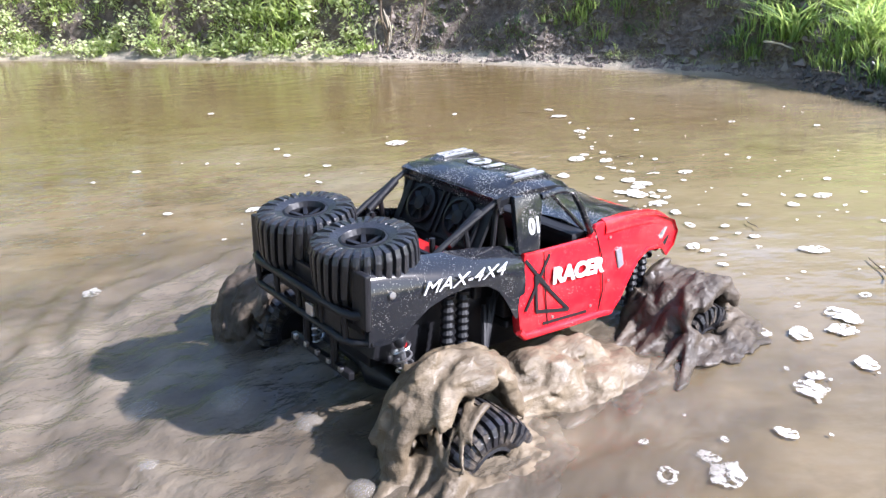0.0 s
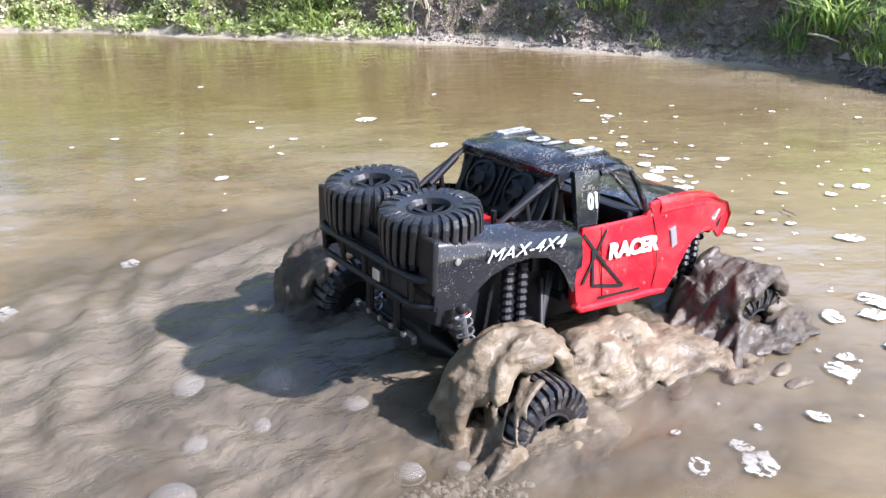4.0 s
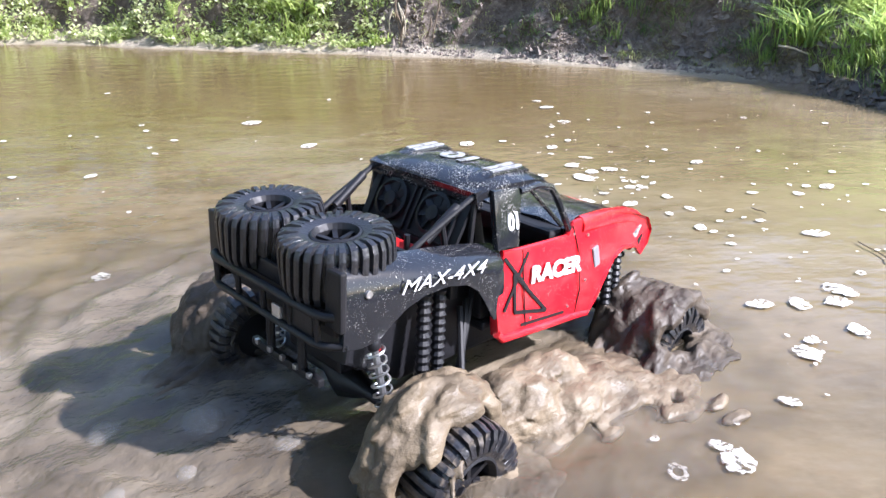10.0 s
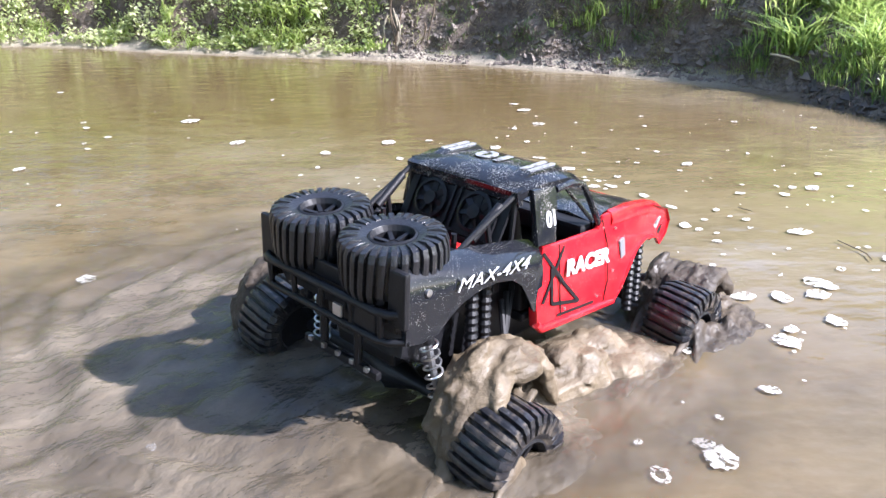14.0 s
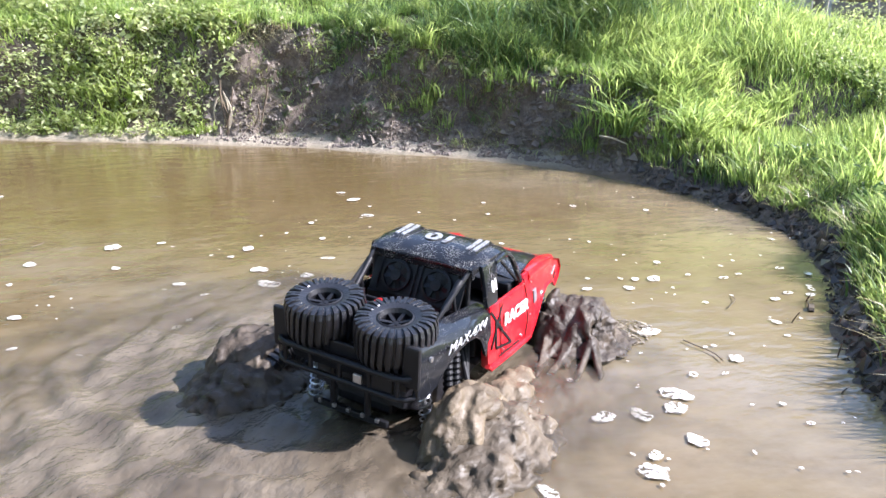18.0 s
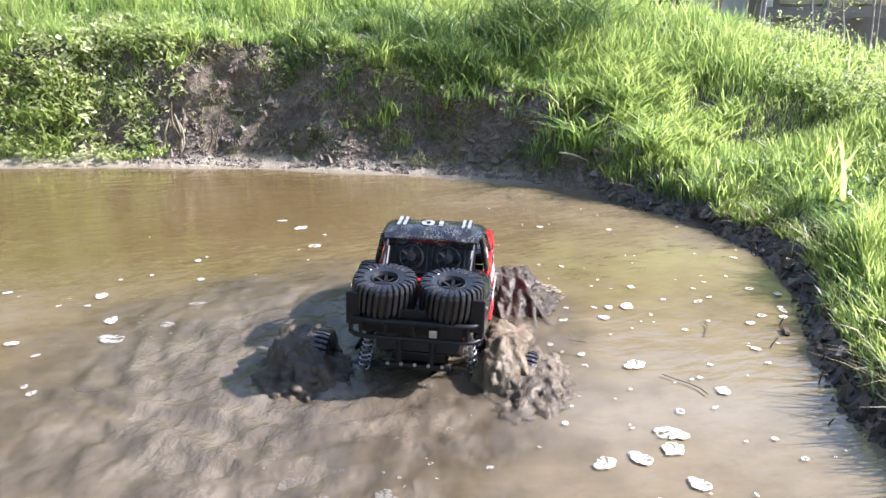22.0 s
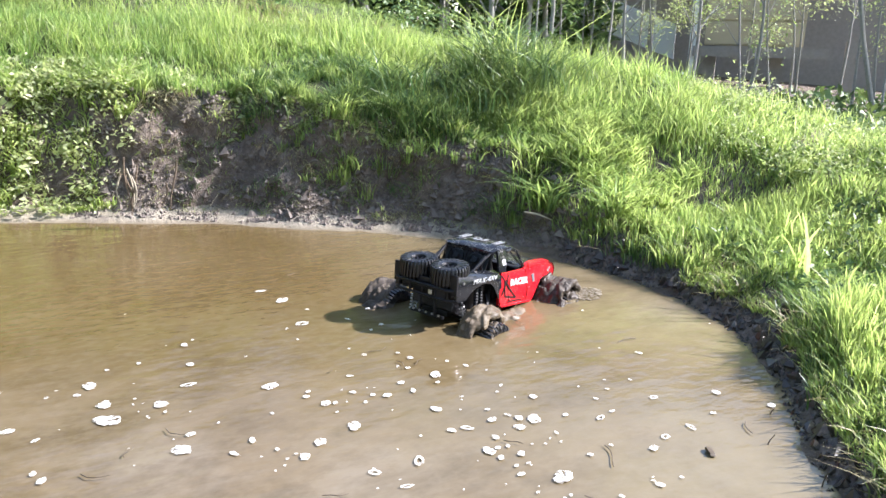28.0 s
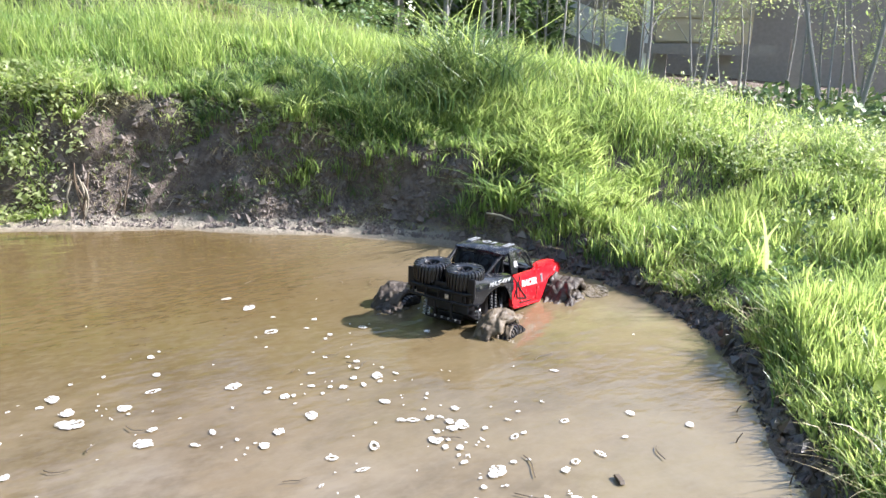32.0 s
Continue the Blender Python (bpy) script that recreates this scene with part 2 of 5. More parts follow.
M_BARK = plain("grey_bark", (0.33, 0.31, 0.28), 0.85, 0, 40, 0.45)
M_PLASTER = plain("white_plaster", (0.72, 0.72, 0.70), 0.8, 0, 8, 0.12)
M_BEIGE = plain("beige_boards", (0.50, 0.42, 0.28), 0.75, 0, 10, 0.15)
# steel darkened for the shade under the truck
M_COIL = plain("shaded_steel", (0.3, 0.3, 0.31), 0.35, 0.8)
# timber tone lightened for distant haze; also fills the shade below the house
M_SHADE = plain("hazy_timber", (0.34, 0.31, 0.28), 0.85, 0, 20, 0.4)

# ---- mesh tools ----
def mesh_of(name, verts, faces, mat, smooth=False):
    me = bpy.data.meshes.new(name)
    me.from_pydata(verts, [], faces)
    me.materials.append(mat)
    if smooth:
        me.polygons.foreach_set("use_smooth", [True] * len(me.polygons))
    me.update()
    return me


def part(name, bm, mat, parent, label="", smooth=False, m=None):
    bmesh.ops.recalc_face_normals(bm, faces=bm.faces)
    me = bpy.data.meshes.new(name)
    bm.to_mesh(me)
    bm.free()
    me.materials.append(mat)
    if smooth:
        me.polygons.foreach_set("use_smooth", [True] * len(me.polygons))
        me.set_sharp_from_angle(angle=radians(40))
    ob = new(name, me)
    ob.parent = parent
    if m:
        ob.matrix_basis = m
    return tagged(ob, label)


def skin(bm, rings, close=True, caps=True):
    """Faces between rows of points that all have the same count."""
    rows = [[bm.verts.new(p) for p in r] for r in rings]
    n = len(rows[0])
    for a, b in zip(rows, rows[1:]):
        for i in range(n if close else n - 1):
            j = (i + 1) % n
            bm.faces.new((a[i], a[j], b[j], b[i]))
    if caps and close:
        bm.faces.new(rows[0][::-1])
        bm.faces.new(rows[-1])
    return bm


def box(bm, c, s, m=None):
    x, y, z = (v / 2 for v in s)
    m = m or Matrix()
    c = Vector(c)
    ring = [(-x, -y), (x, -y), (x, y), (-x, y)]
    return skin(bm, [[c + (m @ Vector((a, b, h))) for a, b in ring] for h in (-z, z)])


def round_box(c, s, r=0.004, m=None, seg=2):
    bm = box(bmesh.new(), c, s, m)
    bmesh.ops.bevel(bm, geom=bm.edges[:], offset=r, segments=seg, affect="EDGES", profile=0.6)
    return bm


def prism(pts, y0, y1, r=0.0):
    """A side outline in x and z, thick from y0 to y1."""
    bm = skin(bmesh.new(), [[(x, y, z) for x, z in pts] for y in (y0, y1)])
    if r:
        bmesh.ops.recalc_face_normals(bm, faces=bm.faces)
        edges = [e for e in bm.edges if abs(e.verts[0].co.y - e.verts[1].co.y) < 1e-6]
        bmesh.ops.bevel(bm, geom=edges, offset=r, segments=2, affect="EDGES", profile=0.6)
    return bm


def tube(bm, pts, r, n=8, ends=None):
    """A round bar along points; ends: radii along it."""
    pts = [Vector(p) for p in pts]
    rings, side = [], None
    for i, p in enumerate(pts):
        d = (pts[min(i + 1, len(pts) - 1)] - pts[max(i - 1, 0)]).normalized()
        if side is None:
            side = d.orthogonal().normalized()
        side = (side - d * side.dot(d)).normalized()
        up = d.cross(side)
        rad = ends[i] if ends else r
        rings.append([p + (side * math.cos(a) + up * math.sin(a)) * rad for a in (k * math.tau / n for k in range(n))])
    return skin(bm, rings)


def turned(bm, profile, n, m=None, caps=True):
    """A profile of radius and height, turned round z; closed where the first and last points meet the axis."""
    m = m or Matrix()
    rings = [[m @ Vector((r * math.cos(a), r * math.sin(a), z)) for a in (k * math.tau / n for k in range(n))] for r, z in profile]
    return skin(bm, rings, caps=caps)


def thing(name, label, category, group="", m=None):
    ob = new(name)
    ob.empty_display_size = 0.05
    if m:
        ob.matrix_basis = m
    return tagged(ob, label, category, group)

# ---- ground, bank and water ----
# Points of the shoreline with the height of the cut face, of the crest and of the land behind it.
SHORE = [
    (-1.92, 4.90, 0.52, 1.00, 1.5), (-0.60, 4.33, 0.54, 1.00, 1.5), (0.50, 3.88, 0.56, 0.94, 1.3), (1.33, 3.36, 0.52, 0.86, 0.9),
    (1.82, 2.90, 0.40, 0.76, 0.5), (2.04, 2.46, 0.24, 0.64, 0.32), (2.14, 2.08, 0.13, 0.48, 0.15), (2.10, 1.68, 0.10, 0.39, 0.12),
    (1.93, 1.30, 0.09, 0.33, 0.12), (1.67, 1.00, 0.08, 0.29, 0.15), (1.45, 0.72, 0.08, 0.27, 0.2), (1.25, 0.35, 0.08, 0.23, 0.2),
    (0.80, -0.05, 0.08, 0.15, 0.25), (0.10, -0.20, 0.08, 0.12, 0.25), (-0.80, -0.15, 0.08, 0.15, 0.3), (-1.90, 0.30, 0.12, 0.25, 0.4),
    (-2.90, 1.40, 0.20, 0.40, 0.7), (-3.40, 3.00, 0.35, 0.70, 1.0), (-3.00, 4.50, 0.45, 0.95, 1.4),
]
COUNT = len(SHORE)


def along(s):
    """Place, heights and outward way at s (0 to COUNT) on the closed, smooth shoreline."""
    i, f = int(math.floor(s)), s - math.floor(s)
    p = [np.array(SHORE[(i + k) % COUNT]) for k in (-1, 0, 1, 2)]
    v = 0.5 * (2 * p[1] + (p[2] - p[0]) * f + (2 * p[0] - 5 * p[1] + 4 * p[2] - p[3]) * f**2 + (3 * p[1] - p[0] - 3 * p[2] + p[3]) * f**3)
    d = 0.5 * ((p[2] - p[0]) + 2 * (2 * p[0] - 5 * p[1] + 4 * p[2] - p[3]) * f + 3 * (3 * p[1] - p[0] - 3 * p[2] + p[3]) * f**2)
    out = np.array([-d[1], d[0]])
    return v, out / np.linalg.norm(out)


def smooth(t):
    t = min(max(t, 0.0), 1.0)
    return t * t * (3 - 2 * t)


def ground_at(s, d):
    """The ground d metres out from the shoreline at s."""
    v, out = along(s)
    wob = 0.05 * noise.noise(Vector((s * 2.3, 0, 4))) + 0.02 * noise.noise(Vector((s * 9, 0, 7)))
    x, y = v[:2] + out * d
    e = d + wob * smooth((d + 0.05) / 0.1) * (1 if d < 1 else 0)
    face, crest, far = v[2:]
    if e < 0:
        z = -0.16 * smooth(-e / 0.8) + 0.02 * e
    else:
        ledge = 0.04 + 0.09 * smooth((face - 0.2) / 0.2)
        z = 0.035 * smooth(e / ledge)
        z += (face - 0.03) * smooth((e - ledge * 0.8) / (0.16 + face * 0.35))
        z += (crest - face) * smooth((e - 0.2) / 1.15)
        z += (far - crest) * smooth((e - 1.5) / 1.6)
    p = Vector((x, y, z))
    if e > 0.02:
        k = smooth((e - 0.05) / 0.15)
        z += k * (0.03 * noise.fractal(p * 2.2, 1.0, 2.0, 4) + 0.042 * face / 0.46 * noise.fractal(p * 6.0, 0.9, 2.1, 4) * (1 - smooth((e - 0.5) / 0.6)))
        push = 0.045 * k * noise.fractal(p * 7.0 + Vector((3, 1, 8)), 0.9, 2.1, 4) * min(1, face / 0.3) * (1 - smooth((e - 0.5) / 0.5))
        x, y = x + out[0] * push, y + out[1] * push
        if d > 4:
            z += 0.25 * noise.noise(Vector((x * 0.08, y * 0.08, 0))) * smooth((d - 4) / 10)
    return Vector((x, y, z))


def build_ground():
    ds = [-1.5, -0.9, -0.5, -0.3, -0.15, -0.07, -0.03, 0, 0.02, 0.04, 0.06, 0.08]
    ds += [0.1 + 0.02 * k for k in range(22)] + [0.56, 0.62, 0.7, 0.8, 0.92, 1.06, 1.22, 1.4, 1.6, 1.85, 2.15, 2.5, 3, 3.7, 4.6, 6, 8, 11, 15, 22, 35, 60, 110, 250, 700, 2000]
    n = 620
    verts = []
    for k in range(n):
        # finer where the bank is in view
        u = k / n
        s = 11.6 * (u / 0.8) if u < 0.8 else 11.6 + (COUNT - 11.6) * (u - 0.8) / 0.2
        verts += [tuple(ground_at(s, d)) for d in ds]
    m = len(ds)
    faces = [(k * m + i, k * m + i + 1, (k + 1) % n * m + i + 1, (k + 1) % n * m + i) for k in range(n) for i in range(m - 1)]
    verts.append((-0.6, 2.2, -0.2))
    faces += [(k * m, (k + 1) % n * m, len(verts) - 1) for k in range(n)]
    ob = new("ground", mesh_of("ground", verts, faces, M_GROUND, True))
    tagged(ob, "brown earth bank with a sandy ledge round a pond", "ground", kind="structure")


def build_water():
    n, rings = 220, [-3.0, -2.0, -1.2, -0.7, -0.35, -0.1, 0.12]
    verts = []
    for k in range(n):
        v, out = along(COUNT * k / n)
        c = np.array((-0.4, 2.2))
        edge = v[:2] + out * 0.1
        verts += [(*(c + (edge - c) * f), 0.0) for f in (0.05, 0.2, 0.4, 0.6, 0.8, 0.93, 1.0)]
    m = len(rings)
    faces = [(k * m + i, (k + 1) % n * m + i, (k + 1) % n * m + i + 1, k * m + i + 1) for k in range(n) for i in range(m - 1)]
    faces.append(tuple(k * m for k in range(n))[::-1])
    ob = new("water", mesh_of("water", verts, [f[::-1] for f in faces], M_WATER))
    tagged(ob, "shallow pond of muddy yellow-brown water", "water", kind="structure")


build_ground()
build_water()

# ---- plants on the bank ----
rng = np.random.default_rng(7)


def scatter(count, s0, s1, d0, d1, power=1.0):
    """Places on the ground between two shoreline values and two distances, with s and d."""
    s = rng.uniform(s0, s1, count)
    d = d0 + (d1 - d0) * rng.uniform(0, 1, count) ** power
    return np.array([ground_at(a % COUNT, b) for a, b in zip(s, d)]), s, d


def blades(name, at, height, width, lean, mat, label, toward=None, ob_kind="stuff", category="grass"):
    """Curved, tapered blades: three joints and a tip each."""
    n = len(at)
    h = height * rng.uniform(0.45, 1.25, n) * np.array([0.95 + 0.75 * noise.noise(Vector((x * 3.1, y * 3.1, 5.5))) for x, y, _ in at])
    a = rng.uniform(0, math.tau, n)
    w = width * rng.uniform(0.6, 1.3, n)
    b = rng.uniform(0, math.tau, n)
    le = lean * rng.uniform(0.2, 1.3, n) * h
    side = np.stack([np.cos(a), np.sin(a), 0 * a], 1)
    way = np.stack([np.cos(b), np.sin(b), 0 * b], 1)
    if toward is not None:
        way = way * 0.6 + np.atleast_2d(toward) * 0.8
    rows = []
    for t, k in ((0, 0.8), (0.4, 1.0), (0.75, 0.65)):
        c = at + way * (le * t**2)[:, None]
        c[:, 2] += h * (t - 0.35 * t**2 * np.minimum(lean, 1.3)) - 0.01
        rows += [c - side * (w * k / 2)[:, None], c + side * (w * k / 2)[:, None]]
    tip = at + way * le[:, None]
    tip[:, 2] += h * (1 - 0.35 * min(lean, 1.3)) - 0.01
    v = np.stack([*rows, tip], 1).reshape(-1, 3)
    base = np.arange(n)[:, None] * 7
    quads = np.concatenate([base + [0, 1, 3, 2], base + [2, 3, 5, 4]])
    tris = base + [4, 5, 6]
    me = mesh_of(name, v.tolist(), quads.tolist() + tris.tolist(), mat, True)
    ob = new(name, me)
    return tagged(ob, label, category, kind=ob_kind)


def tufts(count, per, s0, s1, d0, d1, height, width, mat, label, spread=0.022, power=1.0, thr=-0.3):
    """Many small plants: blades that spread from common feet."""
    feet, _, _ = scatter(count, s0, s1, d0, d1, power)
    feet = clumped(feet, thr, 2.0, 11.0)
    feet = np.repeat(feet, per, 0)
    off = rng.normal(0, spread, feet.shape) * (1, 1, 0)
    return blades("grass", feet + off, height, width, 0.5, mat, label, off / spread * 0.7)


def leaves(name, at, size, mat, label, up=0.35, category="weeds", ob_kind="stuff", roll=0.3):
    """Small folded pointed leaves turned every way."""
    n = len(at)
    a, e = rng.uniform(0, math.tau, n), rng.normal(up, 0.45, n)
    f = np.stack([np.cos(a) * np.cos(e), np.sin(a) * np.cos(e), np.sin(e)], 1)
    side = np.stack([-np.sin(a), np.cos(a), rng.normal(0, roll, n)], 1)
    L = (size * rng.uniform(0.5, 1.4, n))[:, None]
    v = np.stack([at, at + f * L * 0.45 + side * L * 0.2, at + f * L, at + f * L * 0.45 - side * L * 0.2], 1)
    v[:, (1, 3), 2] += L * 0.06
    base = np.arange(n)[:, None] * 4
    fc = np.concatenate([base + [0, 1, 2], base + [0, 2, 3]])
    ob = new(name, mesh_of(name, v.reshape(-1, 3).tolist(), fc.tolist(), mat))
    return tagged(ob, label, category, kind=ob_kind)


def clumped(at, thr, scale=2.5, seed=0.0):
    keep = [noise.noise(Vector(p) * scale + Vector((seed, seed, 0))) > thr for p in at]
    return at[np.array(keep)]


def crumbs(name, at, size, mat, label, category="soil"):
    """Small rough lumps, eight faces each."""
    n = len(at)
    octa = np.array([(1, 0, 0), (0, 1, 0), (-1, 0, 0), (0, -1, 0), (0, 0, 1), (0, 0, -1)], float)
    r = (size * rng.uniform(0.25, 1.0, n) ** 1.6)[:, None, None]
    v = at[:, None] + octa[None] * r * rng.uniform(0.5, 1.4, (n, 6, 1)) + rng.normal(0, 0.25, (n, 6, 3)) * r
    base = np.arange(n)[:, None] * 6
    f = np.concatenate([base + [k, (k + 1) % 4, 4] for k in range(4)] + [base + [(k + 1) % 4, k, 5] for k in range(4)])
    return tagged(new(name, mesh_of(name, v.reshape(-1, 3).tolist(), f.tolist(), mat)), label, category, kind="stuff")


def build_plants():
    # s: 0 far left, 2 mid, 4 right end of the cut face, 6 to 11 the right shore coming near
    at, s, d = scatter(70000, -1.4, 4.6, 0.44, 3.6, 1.6)
    blades("grass", clumped(at, -0.42, 3), 0.095, 0.005, 0.55, M_MIDGRASS, "green grass on top of the cut bank")
    at, s, d = scatter(24000, -1.4, 4.6, 0.5, 2.4, 1.2)
    blades("grass", clumped(at, -0.05, 1.7, 3.0), 0.17, 0.0045, 0.45, M_GRASS, "taller pale grass on top of the cut bank")
    at, s, d = scatter(8000, -1.4, 4.6, 0.36, 0.52)
    blades("grass", clumped(at, -0.1, 4), 0.085, 0.005, 1.1, M_GRASS, "grass along the edge of the cut bank", (0, -0.5, -0.1))
    at, s, d = scatter(8000, 2.4, 3.8, 0.36, 0.85)
    blades("grass", clumped(at, -0.2, 3.5, 6.0), 0.15, 0.006, 0.9, M_LUSH, "lush dark green grass at the edge of the bank")
    at, s, d = scatter(7000, 3.8, 5.0, 0.36, 0.85)
    blades("grass", clumped(at, -0.2, 3.5, 6.0), 0.15, 0.006, 0.9, M_MIDGRASS, "lush green grass at the corner of the bank")
    at, s, d = scatter(90000, 4.2, 11.3, 0.09, 2.6, 1.2)
    at = at[(s > 5.8) | (d > 0.36)]
    blades("grass", clumped(at, -0.02, 3.4), 0.06, 0.0045, 0.55, M_GRASS, "bright green grass on the sloping shore")
    at, s, d = scatter(17000, 4.9, 11.3, 0.45, 2.2, 1.4)
    blades("grass", clumped(at, 0.08, 2.2, 5.0), 0.14, 0.005, 0.4, M_GRASS, "upright bright grass on the sloping shore")
    tufts(1300, 34, 4.9, 11.2, 0.10, 1.3, 0.088, 0.0046, M_GRASS, "bright tufts of spreading grass on the shore")
    at, s, d = scatter(22000, 7.0, 11.3, 0.13, 0.9, 1.2)
    blades("grass", clumped(at, 0.02, 4.5, 21.0), 0.15, 0.0042, 0.3, M_GRASS, "tall thin upright grass beside the water")
    at, s, d = scatter(9000, 5.2, 8.0, 0.2, 1.6)
    blades("grass", clumped(at, 0.12, 3.5, 22.0), 0.11, 0.0045, 0.3, M_MIDGRASS, "upright green grass on the slope")
    at, s, d = scatter(5200, 1.85, 3.1, 0.22, 0.5)
    blades("dry_grass", clumped(at, 0.0, 4.0, 25.0), 0.085, 0.0035, 1.6, M_STRAW, "brown dead thatch hanging down the earth face", (0, -0.4, -0.7))
    at, s, d = scatter(2600, 1.9, 4.4, 0.12, 0.45)
    blades("dry_grass", clumped(at, 0.1, 6.0, 28.0), 0.06, 0.003, 1.2, M_GRASS, "thin pale shoots on the earth face", (0, -0.4, 0))
    tufts(420, 40, 4.9, 11.2, 0.12, 1.6, 0.105, 0.0062, M_MIDGRASS, "darker broad tufts of grass on the shore")
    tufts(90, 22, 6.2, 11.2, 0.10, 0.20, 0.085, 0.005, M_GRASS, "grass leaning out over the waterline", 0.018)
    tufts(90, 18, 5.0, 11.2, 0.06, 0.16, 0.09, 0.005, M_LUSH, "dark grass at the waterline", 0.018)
    tufts(620, 40, -1.2, 4.8, 0.42, 1.5, 0.105, 0.0055, M_MIDGRASS, "green tufts of grass on top of the bank")
    tufts(380, 36, -1.2, 4.8, 0.40, 1.1, 0.10, 0.005, M_GRASS, "bright tufts of grass on top of the bank")
    tufts(150, 26, 1.9, 4.4, 0.16, 0.42, 0.085, 0.0055, M_MIDGRASS, "small green tufts on the earth face", 0.02, 1.0, 0.0)
    at, s, d = scatter(14000, 4.4, 8.5, 0.15, 1.3)
    blades("grass", clumped(at, 0.14, 2.4, 8.0), 0.12, 0.006, 0.9, M_MIDGRASS, "dark green patches of grass on the shore")
    # dark blades put the shade of the gaps into the colour
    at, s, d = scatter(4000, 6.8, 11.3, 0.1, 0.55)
    blades("grass", clumped(at, 0.05, 5, 3.0), 0.11, 0.006, 0.8, M_LUSH, "green grass between the bright blades, dark to stand for shaded gaps")
    at, s, d = scatter(7000, 6.4, 11.3, 0.05, 0.16)
    blades("grass", clumped(at, 0.0, 6), 0.06, 0.005, 0.7, M_GRASS, "short bright grass at the waterline")
    at, s, d = scatter(17000, -1.2, 1.9, 0.12, 0.55)
    blades("grass", clumped(at, -0.05, 4), 0.11, 0.0075, 1.1, M_GRASS, "tufts of grass on the earth bank")
    at, s, d = scatter(26000, 1.9, 5.6, 0.12, 0.55)
    blades("dry_grass", clumped(at, -0.12, 5), 0.038, 0.0028, 1.3, M_STRAW, "dead grass and roots sticking out of the earth face")
    at, s, d = scatter(7000, 1.9, 4.8, 0.16, 0.5)
    blades("grass", clumped(at, 0.16, 4, 9.0), 0.075, 0.005, 1.2, M_LUSH, "sparse grass on the earth face")
    at, s, d = scatter(5200, 4.2, 5.6, 0.2, 0.7)
    blades("grass", clumped(at, 0.02, 6), 0.16, 0.006, 0.9, M_GRASS, "arching grass at the corner of the pond")
    at, s, d = scatter(34000, -1.4, 2.15, 0.08, 0.72)
    at = at[s + 0.5 * np.sin(d * 9) * rng.uniform(0, 1, len(s)) < 1.75 + 0.3 * rng.uniform(0, 1, len(s)) ** 2]
    at = clumped(at, -0.07, 7.5)
    at[:, 2] += rng.uniform(0, 0.05, len(at))
    at[:, 1] -= rng.uniform(0.0, 0.06, len(at))
    leaves("weeds", at, 0.028, M_WEED, "leafy yellow-green weeds covering the earth bank", 0.1, roll=0.9)
    feet, _, _ = scatter(330, -1.2, 1.95, 0.10, 0.62)
    at = np.repeat(clumped(feet, -0.1, 5.0, 3.0), 60, 0)
    off = rng.normal(0, 1, at.shape) * (0.035, 0.03, 0.03)
    off[:, 1] -= 0.02 + 0.5 * np.abs(off[:, 2])
    leaves("weeds", at + off, 0.034, M_WEED, "hanging sprays of dusty pale green weeds on the bank", -0.25, roll=0.8)
    at = np.repeat(scatter(70, -1.2, 2.0, 0.08, 0.5)[0], 22, 0)
    blades("grass", at + rng.normal(0, 0.015, at.shape), 0.13, 0.007, 0.9, M_GRASS, "pale grass shoots among the weeds", (0, -0.5, 0))
    at, s, d = scatter(5000, 2.3, 4.2, 0.34, 0.52)
    at = clumped(at, 0.0, 4.2, 2.0)
    leaves("weeds", at, 0.032, M_WEED, "creeping weeds hanging over the edge of the bank", 0.0, roll=0.9)
    at, s, d = scatter(36000, 4.6, 11.0, 0.3, 2.4)
    at = clumped(at, 0.06, 1.8)
    at[:, 2] += rng.uniform(0, 0.05, len(at))
    leaves("weeds", at, 0.018, M_WEED, "low leafy weeds among the grass", roll=0.7)
    # dark leaves in random patches imitate shaded hollows
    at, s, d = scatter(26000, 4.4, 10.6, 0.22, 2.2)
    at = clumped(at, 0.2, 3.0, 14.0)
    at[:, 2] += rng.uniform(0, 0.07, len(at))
    leaves("weeds", at, 0.03, M_LUSH, "leafy weeds whose dark colour stands for shaded hollows in the grass", roll=0.8)
    at, s, d = scatter(26000, 11.3, 18.0, 0.25, 3.5)
    blades("grass", clumped(at, -0.1, 1.6), 0.09, 0.005, 0.6, M_MIDGRASS, "patchy grass on the near side of the pond")
    # dark leaves stand in for shaded brush on top of the bank
    at, s, d = scatter(9000, 0.5, 3.9, 1.9, 3.6)
    at = clumped(at, -0.05, 1.5, 4.0)
    at[:, 2] += rng.uniform(0, 0.28, len(at))
    leaves("thicket", at, 0.05, M_LUSH, "low brush behind the grass, its leaves dark as shade", roll=0.8)
    at, s, d = scatter(6000, 2.0, 3.0, 1.5, 2.4)
    blades("dry_grass", clumped(at, 0.0, 2.0), 0.13, 0.005, 1.2, M_STRAW, "heap of dead brown grass on the bank")
    at, s, d = scatter(15000, 1.7, 5.6, 0.05, 0.5)
    crumbs("soil_crumbs", clumped(at, -0.25, 6), 0.013, M_SOIL, "crumbs and clods of brown soil on the earth face")
    at, s, d = scatter(3200, 5.0, 11.3, -0.02, 0.14)
    crumbs("soil_crumbs", at, 0.009, M_WETSOIL, "dark wet crumbs of mud along the waterline")
    at, s, d = scatter(900, 4.9, 11.3, 0.0, 0.16)
    crumbs("soil_clods", at, 0.026, M_WETSOIL, "dark wet clods of earth along the waterline")
    at, s, d = scatter(700, 4.9, 11.3, 0.03, 0.2)
    crumbs("soil_clods", at, 0.018, M_SOIL, "dry brown clods of earth above the waterline")
    at, s, d = scatter(500, 1.8, 5.2, 0.1, 0.45)
    crumbs("soil_clods", at, 0.030, M_SOIL, "clods of brown earth on the cut face")
